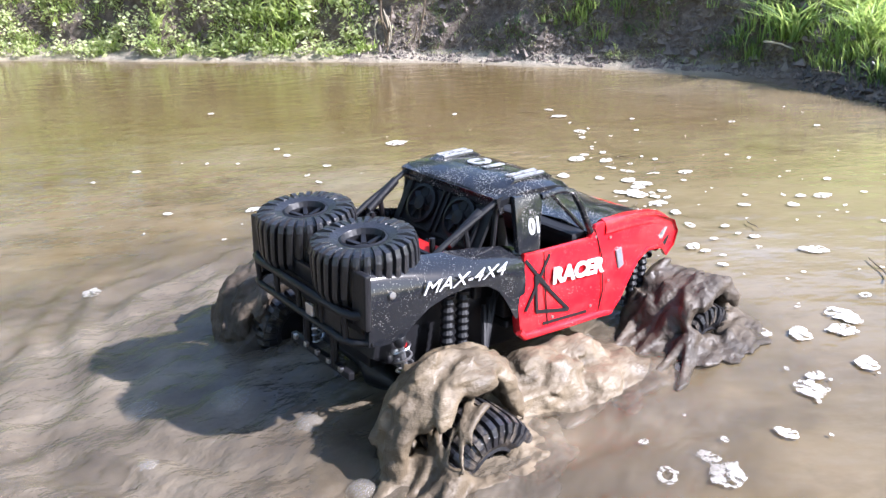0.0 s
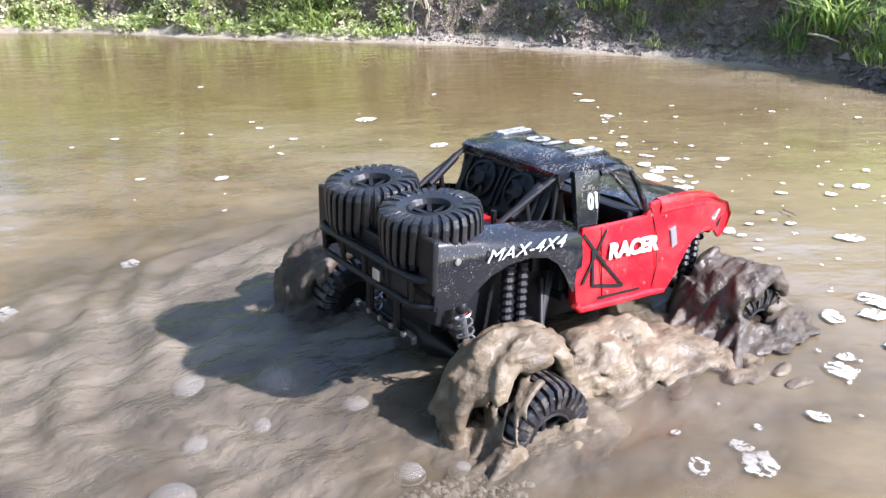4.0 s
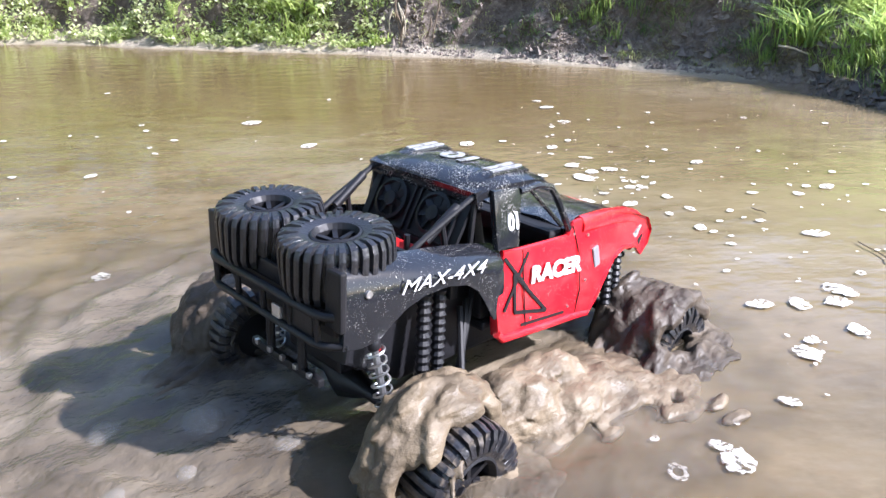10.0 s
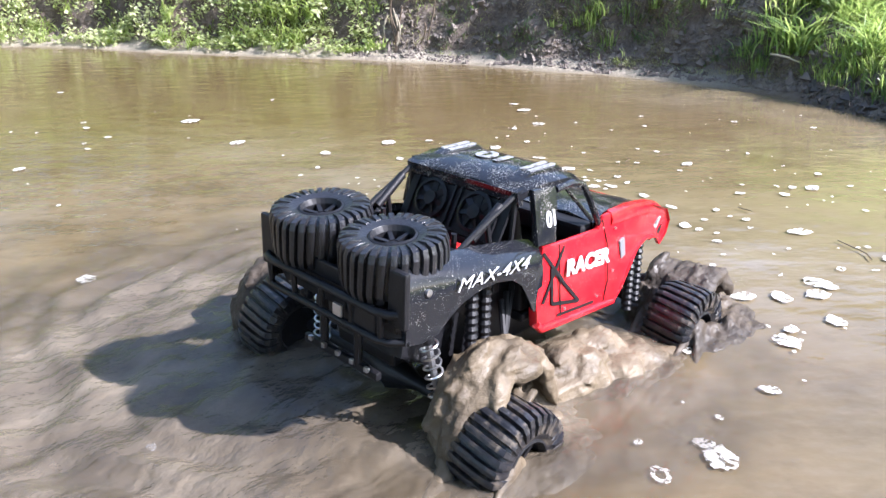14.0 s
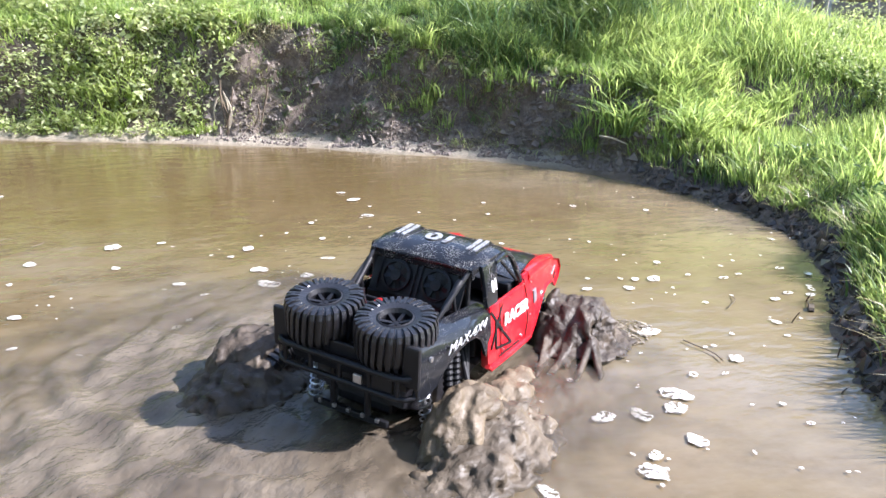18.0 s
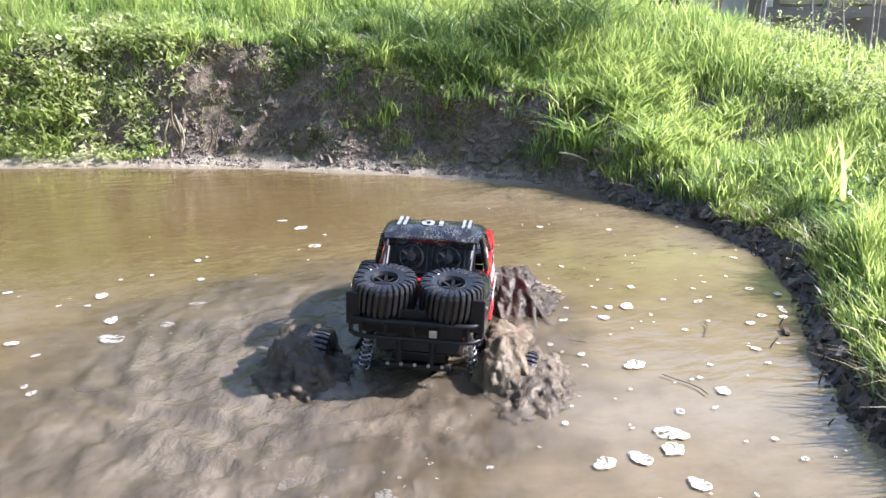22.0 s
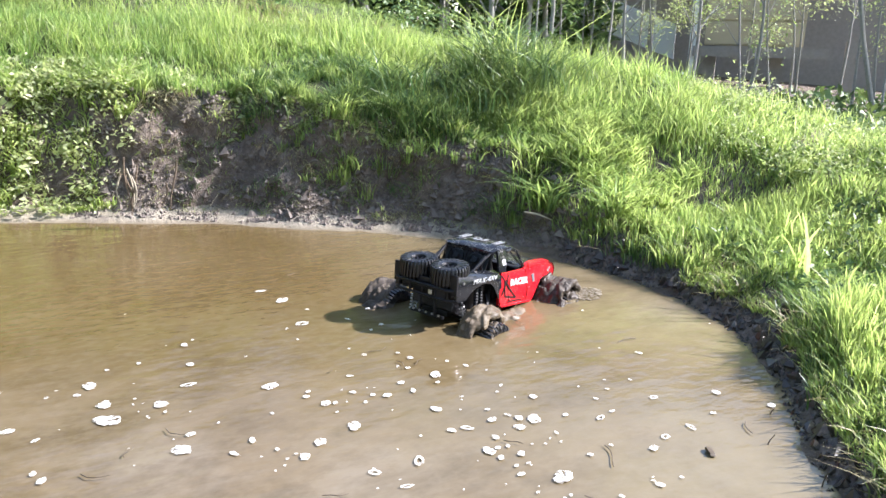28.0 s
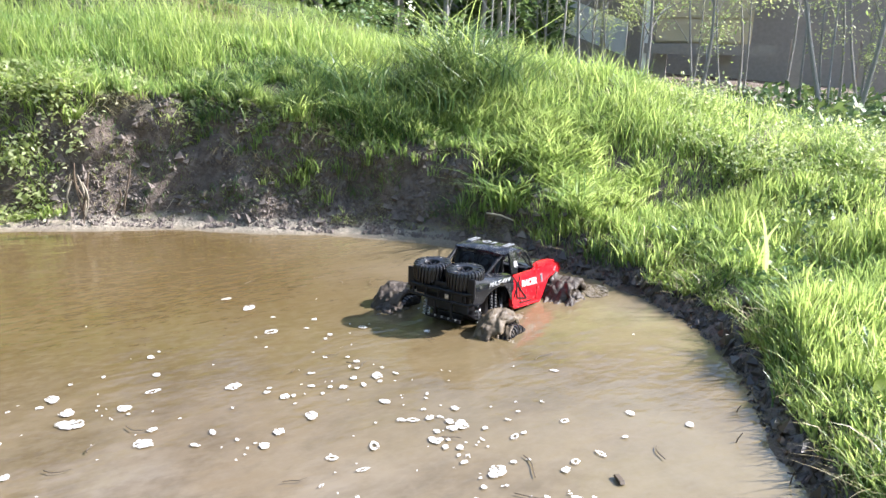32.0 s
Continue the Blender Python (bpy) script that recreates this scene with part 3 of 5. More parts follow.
    at, s, d = scatter(1500, 5.2, 11.3, 0.04, 0.3)
    blades("dry_grass", clumped(at, 0.0, 5, 4.0), 0.10, 0.004, 1.5, M_STRAW, "pale dead blades lying over the edge of the shore")


def tuft(name, s, d, count, length, width, lean, mat, label, spread=0.03, toward=None, up=0.0, category="grass"):
    """One plant: blades that rise from one foot."""
    at = np.array([ground_at(s, d)] * count)
    at[:, :2] += rng.normal(0, spread, (count, 2))
    at[:, 2] += up
    ob = blades(name, at, length, width, lean, mat, label, toward, "stuff" if mat is M_STRAW else "", category)
    return ob


def stick(name, a, b, r, mat, label):
    mid = (Vector(a) + Vector(b)) / 2 + Vector((0.004, 0.003, 0.006))
    bm = tube(bmesh.new(), [a, mid, b], r, 6, [r, r * 0.9, r * 0.6])
    tagged(part(name, bm, mat, None, smooth=True), label, "stick")


def build_tufts():
    tuft("grass_tuft", 2.95, 0.36, 70, 0.22, 0.006, 1.2, M_GRASS, "bright grass hanging down the earth face", 0.02, (0, -0.3, -0.2))
    tuft("grass_tuft", 4.5, 0.22, 90, 0.30, 0.009, 1.3, M_MIDGRASS, "big tuft of arching grass above the water", 0.04)
    tuft("grass_tuft", 5.2, 0.24, 60, 0.26, 0.008, 1.2, M_MIDGRASS, "tuft of arching grass above the water", 0.04)
    for k, (a, d, n, L) in enumerate(((3.85, 0.70, 320, 0.36), (3.7, 0.95, 260, 0.42), (4.05, 0.85, 220, 0.36), (3.5, 0.8, 200, 0.3), (3.3, 0.7, 160, 0.26))):
        tuft("grass_tuft", a, d, n, L, 0.008, 1.0, M_LUSH, "tall dark green clump of grass on the crest", 0.11)
    for a, d in ((3.75, 1.0), (3.9, 0.9), (3.6, 1.25)):
        tuft("seed_grass", a, d, 26, 0.62, 0.005, 1.5, M_GRASS, "tall pale seeding grass drooping on the crest", 0.06)
    tuft("grass_tuft", 7.1, 0.30, 9, 0.34, 0.012, 0.35, M_GRASS, "tall single bright blades of grass", 0.02)
    for s in (7.4, 8.1, 8.6, 9.0, 9.3, 9.6, 9.9, 10.3, 10.6):
        tuft("grass_tuft", s, 0.28 + 0.08 * (s * 7 % 1), 34, 0.17, 0.006, 0.6, M_GRASS, "long bent bright grass beside the water", 0.035)
    for s, d in ((9.1, 0.3), (9.35, 0.36), (9.55, 0.3), (9.75, 0.34), (9.95, 0.3), (10.2, 0.3), (8.7, 0.34)):
        tuft("grass_tuft", s, d, 34, 0.17, 0.0075, 0.9, M_GRASS, "long bright grass blades arching at the waterline", 0.03)
    for s in (9.3, 9.6, 9.9):
        tuft("straw_tuft", s, 0.16, 6, 0.18, 0.005, 1.4, M_STRAW, "pale dead blades bent over the waterline", 0.04, (-0.5, -0.1, 0))
    for s in (6.9, 7.7, 8.8, 9.7):
        tuft("dry_tuft", s, 0.14, 30, 0.10, 0.004, 1.4, M_STRAW, "dead straw at the edge of the pond", 0.05, (-0.6, 0.0, 0))
    tuft("broad_leaf_plant", 9.2, 0.24, 7, 0.17, 0.024, 0.4, M_GRASS, "broad bright green leaves at the shore", 0.02, category="plant")
    for s, d in ((5.65, 0.96), (6.1, 0.93), (6.35, 1.32), (6.6, 1.2), (5.4, 1.3)):
        at = np.array([ground_at(s, d)] * 900)
        at += np.abs(rng.normal(0, 1, at.shape)) * (0, 0, 0.09) + rng.normal(0, 0.10, at.shape) * (1, 1, 0.1)
        leaves("shrub", at, 0.02, M_WEED, "low leafy shrub growing in the grass", 0.3, "shrub", "")
    stick("stick", (2.03, 2.74, 0.16), (2.13, 2.66, 0.13), 0.005, M_STRAW_STICK, "pale dry stick on the earth bank")
    stick("stick", (2.40, 2.16, 0.08), (2.42, 2.18, 0.22), 0.006, M_STRAW_STICK, "pale dead stem standing in the grass")
    for k in range(5):
        s = 8.4 + 0.45 * k
        v, out = along(s)
        p = v[:2] - out * (0.03 + 0.04 * (k % 3))
        stick("reed_stub", (p[0], p[1], -0.02), (p[0] + 0.01 * (k % 3), p[1] - 0.008, 0.015 + 0.006 * (k % 4)), 0.0018, M_TWIG, "dark dead stub of reed standing in the water")


def build_roots():
    q = random.Random(31)
    for k in range(9):
        x, y = 0.47 + q.gauss(0, 0.03) + (0.25 * q.random() if k > 6 else 0), 3.80 + q.gauss(0, 0.02)
        y -= (x - 0.47) * 0.45
        z0, z1 = q.uniform(0.20, 0.36), q.uniform(0.05, 0.12)
        pts = [(x + 0.02 * math.sin(3 * f + k), y - 0.05 + 0.03 * f, z0 + (z1 - z0) * f) for f in (0, 0.25, 0.5, 0.75, 1)]
        ob = part("root", tube(bmesh.new(), pts, 0.003, 6, [0.003, 0.005, 0.0035, 0.004, 0.002]), M_STRAW_STICK if k % 3 == 0 else M_ROOT, None, "pale dead root hanging from the earth bank", True)
        tagged(ob, category="root", group="roots on the bank")


build_plants()
build_tufts()
build_roots()

# ---- behind the pond: house, saplings and trees ----
def along_way(az, dist, z=0.0):
    """A place by its bearing, in degrees to the right of north, and distance from the pond's near side."""
    return Vector((math.sin(radians(az)) * dist, math.cos(radians(az)) * dist, z))


def build_house():
    at = along_way(47.2, 10.0)
    house = thing("house", "white and beige wooden house raised on dark posts behind trees", "house", m=Matrix.Translation((at.x, at.y, 0.3)) @ Matrix.Rotation(radians(-50), 4, "Z"))
    part("wall", box(bmesh.new(), (0.62, 0.2, 1.93), (1.1, 0.2, 2.6)), M_BEIGE, house, "beige boarded wall")
    for k in range(9):
        part("board", box(bmesh.new(), (0.62, 0.085, 0.78 + 0.28 * k), (1.1, 0.03, 0.26)), M_BEIGE, house)
    part("wall", box(bmesh.new(), (-1.5, 1.0, 2.6), (3.0, 0.2, 2.0)), M_PLASTER, house, "white plastered wall")
    part("post", box(bmesh.new(), (-0.05, 0.05, 1.6), (0.10, 0.14, 3.0)), M_PLASTER, house, "white corner post")
    # white balustrade that slopes down beside the steps
    bm = skin(bmesh.new(), [[(x, y, z) for y, z in ((0.3, z0), (0.42, z0), (0.42, z0 + 0.42), (0.3, z0 + 0.42))] for x, z0 in ((-2.2, 1.12), (-1.2, 0.78), (-0.3, 0.45))])
    part("balustrade", bm, M_PLASTER, house, "white sloping balustrade")
    part("beam", box(bmesh.new(), (0.7, 0.1, 0.56), (1.5, 0.3, 0.12)), M_SHADE, house, "dark floor beam")
    for x in (0.15, 0.9, 1.7, 2.45):
        part("stilt", box(bmesh.new(), (x, 0.2, 0.3), (0.14, 0.14, 0.8)), M_SHADE, house)
    part("roof", box(bmesh.new(), (0.3, 1.9, 3.7), (7.2, 3.0, 0.12), Matrix.Rotation(radians(14), 3, "X")), M_SHADE, house, "dark sloping roof")
    # added backing that stands in for the shaded space under the house
    part("undercroft_shade", box(bmesh.new(), (-0.3, 2.2, 0.9), (7.0, 0.2, 2.4)), M_SHADE, house, "wall in a shade tone that fills the dark space under the house")
    for x in (-2.4, -1.2):
        part("window", box(bmesh.new(), (x, 0.89, 2.6), (0.6, 0.04, 0.8)), M_DARK, house, "dark window")


def build_sapling(at, h, r, seed, leafy_top=True, label="slim grey sapling with few leaves", name="sapling", cat="tree", spread=0.35, leaf=0.07, count=60, mat=None, leaf_mat=None):
    q = random.Random(seed)
    tree = thing(name, label, cat, "trees behind the pond", Matrix.Translation(at))
    tilt = 0.16 if name == "sapling" else 0.05
    lean = Vector((q.uniform(-tilt, tilt), q.uniform(-tilt, tilt), 0))
    bend = Vector((q.uniform(-0.06, 0.06), q.uniform(-0.06, 0.06), 0))
    P = lambda f: Vector((0, 0, -0.1 + (h + 0.1) * f)) + lean * h * f + bend * h * math.sin(f * 3.1)
    n = 7
    part("trunk", tube(bmesh.new(), [P(k / n) for k in range(n + 1)], r, 8, [r * (1.25 - 0.85 * k / n) for k in range(n + 1)]), mat or M_BARK, tree, "", True)
    tips = []
    for k in range(q.randint(4, 7)):
        f = q.uniform(0.3, 0.95)
        a = q.uniform(0, 6.3)
        d = Vector((math.cos(a), math.sin(a), q.uniform(0.5, 1.3))) * h * spread * q.uniform(0.3, 0.7)
        b0 = P(f)
        part("limb", tube(bmesh.new(), [b0, b0 + d * 0.5 + Vector((0, 0, 0.02)), b0 + d], r * 0.3, 6, [r * 0.4, r * 0.28, r * 0.12]), mat or M_BARK, tree, "", True)
        tips += [b0 + d * q.uniform(0.4, 1.05) for _ in range(max(1, count // 6))]
    if leafy_top:
        pts = np.array([t + Vector((q.gauss(0, 0.09), q.gauss(0, 0.09), q.gauss(0, 0.08))) * h * 0.6 for t in tips])
        ob = leaves("crown", pts, leaf, leaf_mat or M_WEED, "")
        ob.parent = tree
        for key in ("category", "kind"):
            if key in ob:
                del ob[key]
    return tree


def build_far():
    build_house()
    q = random.Random(21)

    def foot(x, y):
        return Vector((x, y, 0.3))

    for k in range(26):
        at = along_way(q.uniform(36, 66), q.uniform(6.0, 9.2))
        build_sapling(foot(at.x, at.y), q.uniform(1.2, 2.6), q.uniform(0.009, 0.017), k, q.random() < 0.6, leaf=0.045, count=90, leaf_mat=M_MIDGRASS)
    for az, dist, r in ((62.5, 8.0, 0.05), (66, 8.4, 0.04), (70, 8.8, 0.05), (44, 9.4, 0.03), (74, 9.5, 0.08), (30, 9.5, 0.06), (24, 10.5, 0.08), (80, 10, 0.1)):
        at = along_way(az, dist)
        build_sapling(foot(at.x, at.y), q.uniform(3.2, 4.6), r, int(az * 10), True, "grey-barked tree with leafy limbs", "tree", spread=0.4, leaf=0.13, count=240)
    for k in range(12):
        at = along_way(14 + 2.1 * k, q.uniform(7.5, 9.5))
        build_sapling(Vector((at.x, at.y, 0.5)), q.uniform(1.6, 2.4), 0.03, 500 + k, True, "dark green bushy tree behind the bank", "tree", spread=0.5, leaf=0.12, count=700, leaf_mat=M_LUSH)
    n = 24000
    az, dist = np.radians(rng.uniform(34, 76, n)), rng.uniform(4.2, 9.5, n)
    at = np.stack([np.sin(az) * dist, np.cos(az) * dist, 0.22 + 0.28 * rng.uniform(0, 1, n) ** 2], 1)
    leaves("undergrowth", clumped(at, -0.25, 1.2), 0.085, M_LUSH, "dark low undergrowth below the trees", roll=0.8, category="undergrowth")
    at = np.stack([np.sin(az) * dist, np.cos(az) * dist, np.full(n, 0.2)], 1)
    blades("dry_grass", clumped(at, 0.0, 1.4, 2.0), 0.16, 0.008, 1.2, M_STRAW, "dead grass and litter below the trees")
    n = 11000
    az, dist = np.radians(rng.uniform(6, 41, n)), rng.uniform(9.4, 10.6, n)
    at = np.stack([np.sin(az) * dist, np.cos(az) * dist, 0.5 + 2.8 * rng.uniform(0, 1, n) ** 1.3], 1)
    leaves("hedge", at, 0.2, M_LUSH, "dark green hedge behind the bank", roll=0.8, category="hedge")
    # unseen hedge, added to block the low sky mirrored in the far water
    n = 17000
    az, dist = np.radians(rng.uniform(-80, 6, n)), rng.uniform(9.4, 11.2, n)
    at = np.stack([np.sin(az) * dist, np.cos(az) * dist, 0.6 + 4.2 * rng.uniform(0, 1, n) ** 1.2], 1)
    leaves("hedge", at, 0.26, M_LUSH, "unseen tall dark green hedge, added to darken reflections in the far water", roll=0.8, category="hedge")
    # dark thicket that closes the view behind the house
    for k in range(16):
        az = -40 + k * 9.5
        at = along_way(az, q.uniform(14, 18))
        z = 1.2 if az < 20 else 0.3
        build_sapling(Vector((at.x, at.y, z)), q.uniform(3.5, 5.5), 0.16, 300 + k, True, "dark leafy tree behind the bank", "tree", spread=0.5, leaf=0.24, count=420)

    # unseen trees behind and beside the viewer, added so black paint reflects dark
    for k in range(17):
        at = along_way(152 + 9.5 * k, q.uniform(8, 11))
        build_sapling(Vector((at.x, at.y, 0.2)), q.uniform(6.5, 9), 0.16, 700 + k, True, "tall leafy tree out of view, added for dark reflections", "tree", spread=0.45, leaf=0.55, count=900, leaf_mat=M_LUSH)
    for k in range(7):
        at = along_way(43 + 3.6 * k, q.uniform(7.6, 9.0))
        build_sapling(foot(at.x, at.y), q.uniform(0.9, 1.6), 0.012, 900 + k, True, "leafy light green bush before the house", "bush", spread=0.4, leaf=0.035, count=1100)


build_far()

# ---- the toy truck ----
SIZE = 1.097
truck = thing("toy_truck", "muddy red and black toy desert truck with two spare tyres", "toy truck")
truck.scale = (SIZE,) * 3


def tyre_mesh(name, R, W, hub, mat, lugs=32):
    """A knobbly tyre round z in one skin: slanting lugs that wrap over the shoulders onto the walls."""
    h = W / 2
    # radius, height, and how far a lug stands out there
    half = [(hub, 0.70 * h, 0, 0), (hub + 0.003, 0.86 * h, 0, 0), (R * 0.60, 0.95 * h, 0, 0), (R * 0.63, 0.95 * h, 0.0, 0.05 * h), (R * 0.80, 0.92 * h, 0.01 * R, 0.11 * h),
            (R * 0.875, 0.80 * h, 0.07 * R, 0.12 * h), (R * 0.895, 0.60 * h, 0.10 * R, 0.03 * h), (R * 0.90, 0.25 * h, 0.10 * R, 0)]
    prof = [(r, -z, dr, -dz) for r, z, dr, dz in half] + [(r, z, dr, dz) for r, z, dr, dz in half[::-1]]
    marks = (0.0, 0.28, 0.56, 0.62, 0.80, 0.94)
    bm = bmesh.new()
    rings = []
    for r, z, dr, dz in prof:
        ring = []
        for k in range(lugs):
            for i, f in enumerate(marks):
                up = i < 3
                edge = 1.0 if i == 1 else 0.94
                short = 0.45 if up and k % 2 and r < R * 0.82 else 1.0
                a = (k + f + 0.35 * z / h) * math.tau / lugs
                q = r + (dr * edge if up else 0)
                ring.append((q * math.cos(a), q * math.sin(a), z + (dz * short if up else 0)))
        rings.append(ring)
    rings.append(rings[0])
    n = len(rings[0])
    rows = [[bm.verts.new(p) for p in q] for q in rings[:-1]]
    rows.append(rows[0])
    for p, q in zip(rows, rows[1:]):
        for i in range(n):
            bm.faces.new((p[i], p[(i + 1) % n], q[(i + 1) % n], q[i]))
    bmesh.ops.recalc_face_normals(bm, faces=bm.faces)
    me = bpy.data.meshes.new(name)
    bm.to_mesh(me)
    bm.free()
    me.materials.append(mat)
    return me


def as_mesh(name, bm, mat):
    bmesh.ops.recalc_face_normals(bm, faces=bm.faces)
    me = bpy.data.meshes.new(name)
    bm.to_mesh(me)
    bm.free()
    me.materials.append(mat)
    return me


def rim_mesh(name, r, W, mat):
    h = W / 2
    return as_mesh(name, turned(bmesh.new(), [(r, -h * 0.72), (r, h * 0.75), (r * 1.08, h * 0.86), (r * 0.98, h * 0.9), (r * 0.86, h * 0.7), (r * 0.84, h * 0.2), (r * 0.3, h * 0.25), (r * 0.28, h * 0.55), (r * 0.06, h * 0.6)], 28), mat)


def spoke_mesh(r, W, mat):
    h = W / 2
    return as_mesh("spoke", skin(bmesh.new(), [[(x, -0.0035, z0), (x, 0.0035, z0), (x, 0.0025, z1), (x, -0.0025, z1)] for x, z0, z1 in ((r * 0.2, h * 0.2, h * 0.6), (r * 0.9, h * 0.2, h * 0.72))]), mat)


SPARE_R, SPARE_W, WHEEL_R, WHEEL_W = 0.0595, 0.060, 0.066, 0.07
spare_tyre, spare_rim = tyre_mesh("tyre", SPARE_R, SPARE_W, 0.024, M_TYRE), rim_mesh("rim", 0.0245, SPARE_W, M_PLASTIC)
wheel_tyre, wheel_rim = tyre_mesh("tyre", WHEEL_R, WHEEL_W, 0.03, M_MUDTYRE), rim_mesh("rim", 0.031, WHEEL_W, M_PLASTIC)


spare_spoke, wheel_spoke = spoke_mesh(0.0245, SPARE_W, M_PLASTIC), spoke_mesh(0.031, WHEEL_W, M_PLASTIC)


def wheel_of(name, tyre, rim, parent, m, label=""):
    ob = new(name, rim)
    ob.parent, ob.matrix_basis = parent, m
    ty = new("tyre", tyre)
    ty.parent = ob
    for k in range(6):
        sp = new("spoke", spare_spoke if rim is spare_rim else wheel_spoke)
        sp.parent, sp.matrix_basis = ob, Matrix.Rotation(k * math.tau / 6, 4, "Z")
    tagged(ob, label)
    return ob


for y in (-0.0605, 0.0605):
    wheel_of("spare_wheel", spare_tyre, spare_rim, truck, pose(-0.221, y, 0.1045, 0, -5, 40 * y), "knobbly black spare wheel lying in the bed")

# places of the wheels' centres in the truck's space
HUBS = {"front_right": (0.255, -0.176, -0.090), "front_left": (0.255, 0.176, -0.090), "rear_right": (-0.170, -0.190, -0.090), "rear_left": (-0.172, 0.208, -0.078)}
wheels = {}
for key, hub in HUBS.items():
    turn = Matrix.Rotation(radians(90 if hub[1] < 0 else -90), 4, "X")
    wheels[key] = wheel_of("wheel", wheel_tyre, wheel_rim, truck, Matrix.Translation(hub) @ turn, "mud-caked black wheel")


def build_side(sg):
    """The panels of one side; sg is -1 for the right and 1 for the left."""
    y = lambda v: sg * v
    rows = []
    # door, sill and front wing in red, leaning in a little towards the belt
    side = [(-0.044, 0.030), (-0.036, -0.022), (0.10, -0.034), (0.146, -0.044), (0.168, -0.012), (0.19, 0.014), (0.222, 0.03), (0.262, 0.022), (0.276, 0.008), (0.292, 0.022), (0.298, 0.042), (0.285, 0.062),
            (0.245, 0.077), (0.195, 0.085), (0.150, 0.090), (0.114, 0.094), (0.101, 0.092), (0.090, 0.077), (0.0, 0.080), (-0.030, 0.083)]
    bm = prism(side, y(0.108), y(0.1225), 0.004)
    for v in bm.verts:
        if abs(v.co.y) > 0.115:
            lean = max(0.0, v.co.z - 0.02) * 0.10 + max(0.0, v.co.x - 0.15) * 0.10
            v.co.y -= sg * lean
    part("side_panel", bm, M_RED, truck, "red side panel with door and front wing", True)
    part("sill", tube(bmesh.new(), [(-0.038, y(0.121), -0.016), (-0.030, y(0.1225), -0.0245), (0.05, y(0.1235), -0.0305), (0.10, y(0.1225), -0.0345), (0.142, y(0.119), -0.041)], 0.0052, 10), M_RED, truck, "rounded red sill", True)
    part("arch_lip", tube(bmesh.new(), [(0.142, y(0.120), -0.040), (0.158, y(0.120), -0.024), (0.176, y(0.119), 0.002), (0.196, y(0.116), 0.022), (0.222, y(0.113), 0.031), (0.250, y(0.110), 0.027)], 0.0035, 8), M_RED, truck, "rolled red lip of the wheel arch", True)
    for pts in ([(0.002, 0.079), (0.004, 0.03), (0.012, -0.021)], [(0.098, 0.088), (0.112, 0.05), (0.118, 0.0), (0.112, -0.032)]):
        part("door_seam", tube(bmesh.new(), [(x, y(0.1226 - max(0.0, z - 0.02) * 0.10), z) for x, z in pts], 0.0009, 6), M_DARK, truck, "dark seam of the door")
    for x, z in ((0.10, 0.077), (0.13, 0.070), (0.128, 0.010), (0.095, -0.018), (0.02, -0.012)):
        part("rivet", turned(bmesh.new(), [(0.0001, 0), (0.0022, 0), (0.0018, 0.0012), (0.0001, 0.0016)], 8, Matrix.Translation((x, y(0.1222 - max(0.0, z - 0.02) * 0.10), z)) @ Matrix.Rotation(radians(-90 * sg), 4, "X")), M_STEEL, truck, "", True)
    # black bedside with a rolled top
    secs = []
    for x, top, low, outer in ((-0.258, 0.117, 0.034, 0.121), (-0.238, 0.1145, 0.032, 0.124), (-0.216, 0.112, 0.036, 0.126), (-0.202, 0.110, 0.050, 0.128), (-0.186, 0.107, 0.062, 0.130), (-0.16, 0.103, 0.070, 0.131), (-0.13, 0.100, 0.071, 0.131),
                               (-0.10, 0.096, 0.064, 0.129), (-0.078, 0.0925, 0.050, 0.126), (-0.062, 0.0895, 0.030, 0.124), (-0.045, 0.087, 0.004, 0.123), (-0.030, 0.083, 0.004, 0.120)):
        secs.append([(x, y(outer - 0.002), low), (x, y(outer), (top + low) / 2), (x, y(outer - 0.003), top - 0.012), (x, y(outer - 0.012), top - 0.002), (x, y(0.092), top + 0.003),
                     (x, y(0.088), top - 0.006), (x, y(0.108), top - 0.016), (x, y(outer - 0.008), low + 0.002)])
    part("bedside", skin(bmesh.new(), secs), M_BEDSIDE, truck, "glossy black bedside", True)
    part("corner_panel", round_box((-0.260, y(0.110), 0.085), (0.008, 0.026, 0.062), 0.003), M_PLASTIC, truck)
    bm = bmesh.new()
    turned(bm, [(0.0001, 0), (0.004, 0), (0.004, 0.003), (0.002, 0.0035), (0.0001, 0.0035)], 12, Matrix.Translation((-0.232, y(0.1225), 0.088)) @ Matrix.Rotation(radians(-90 * sg), 4, "X"))
    part("screw", bm, M_STEEL, truck, "bright screw", True)
    # cab side: pillars and the frame of the window opening
    frame_pts = lambda pts, r: part("pillar", tube(bmesh.new(), pts, r, 8), M_BLACK, truck, "", True)
    bm = prism([(-0.042, 0.086), (-0.006, 0.084), (0.006, 0.138), (0.002, 0.150), (-0.040, 0.152)], y(0.094), y(0.103), 0.003)
    for v in bm.verts:
        v.co.y += sg * (0.150 - v.co.z) * 0.22
    part("rear_pillar", bm, M_BLACK, truck, "broad glossy black cab pillar", True)
    frame_pts([(0.006, y(0.101), 0.144), (0.04, y(0.1), 0.146), (0.068, y(0.098), 0.139), (0.082, y(0.102), 0.118), (0.098, y(0.112), 0.078)], 0.0045)
    frame_pts([(0.03, y(0.098), 0.142), (0.082, y(0.109), 0.09)], 0.003)
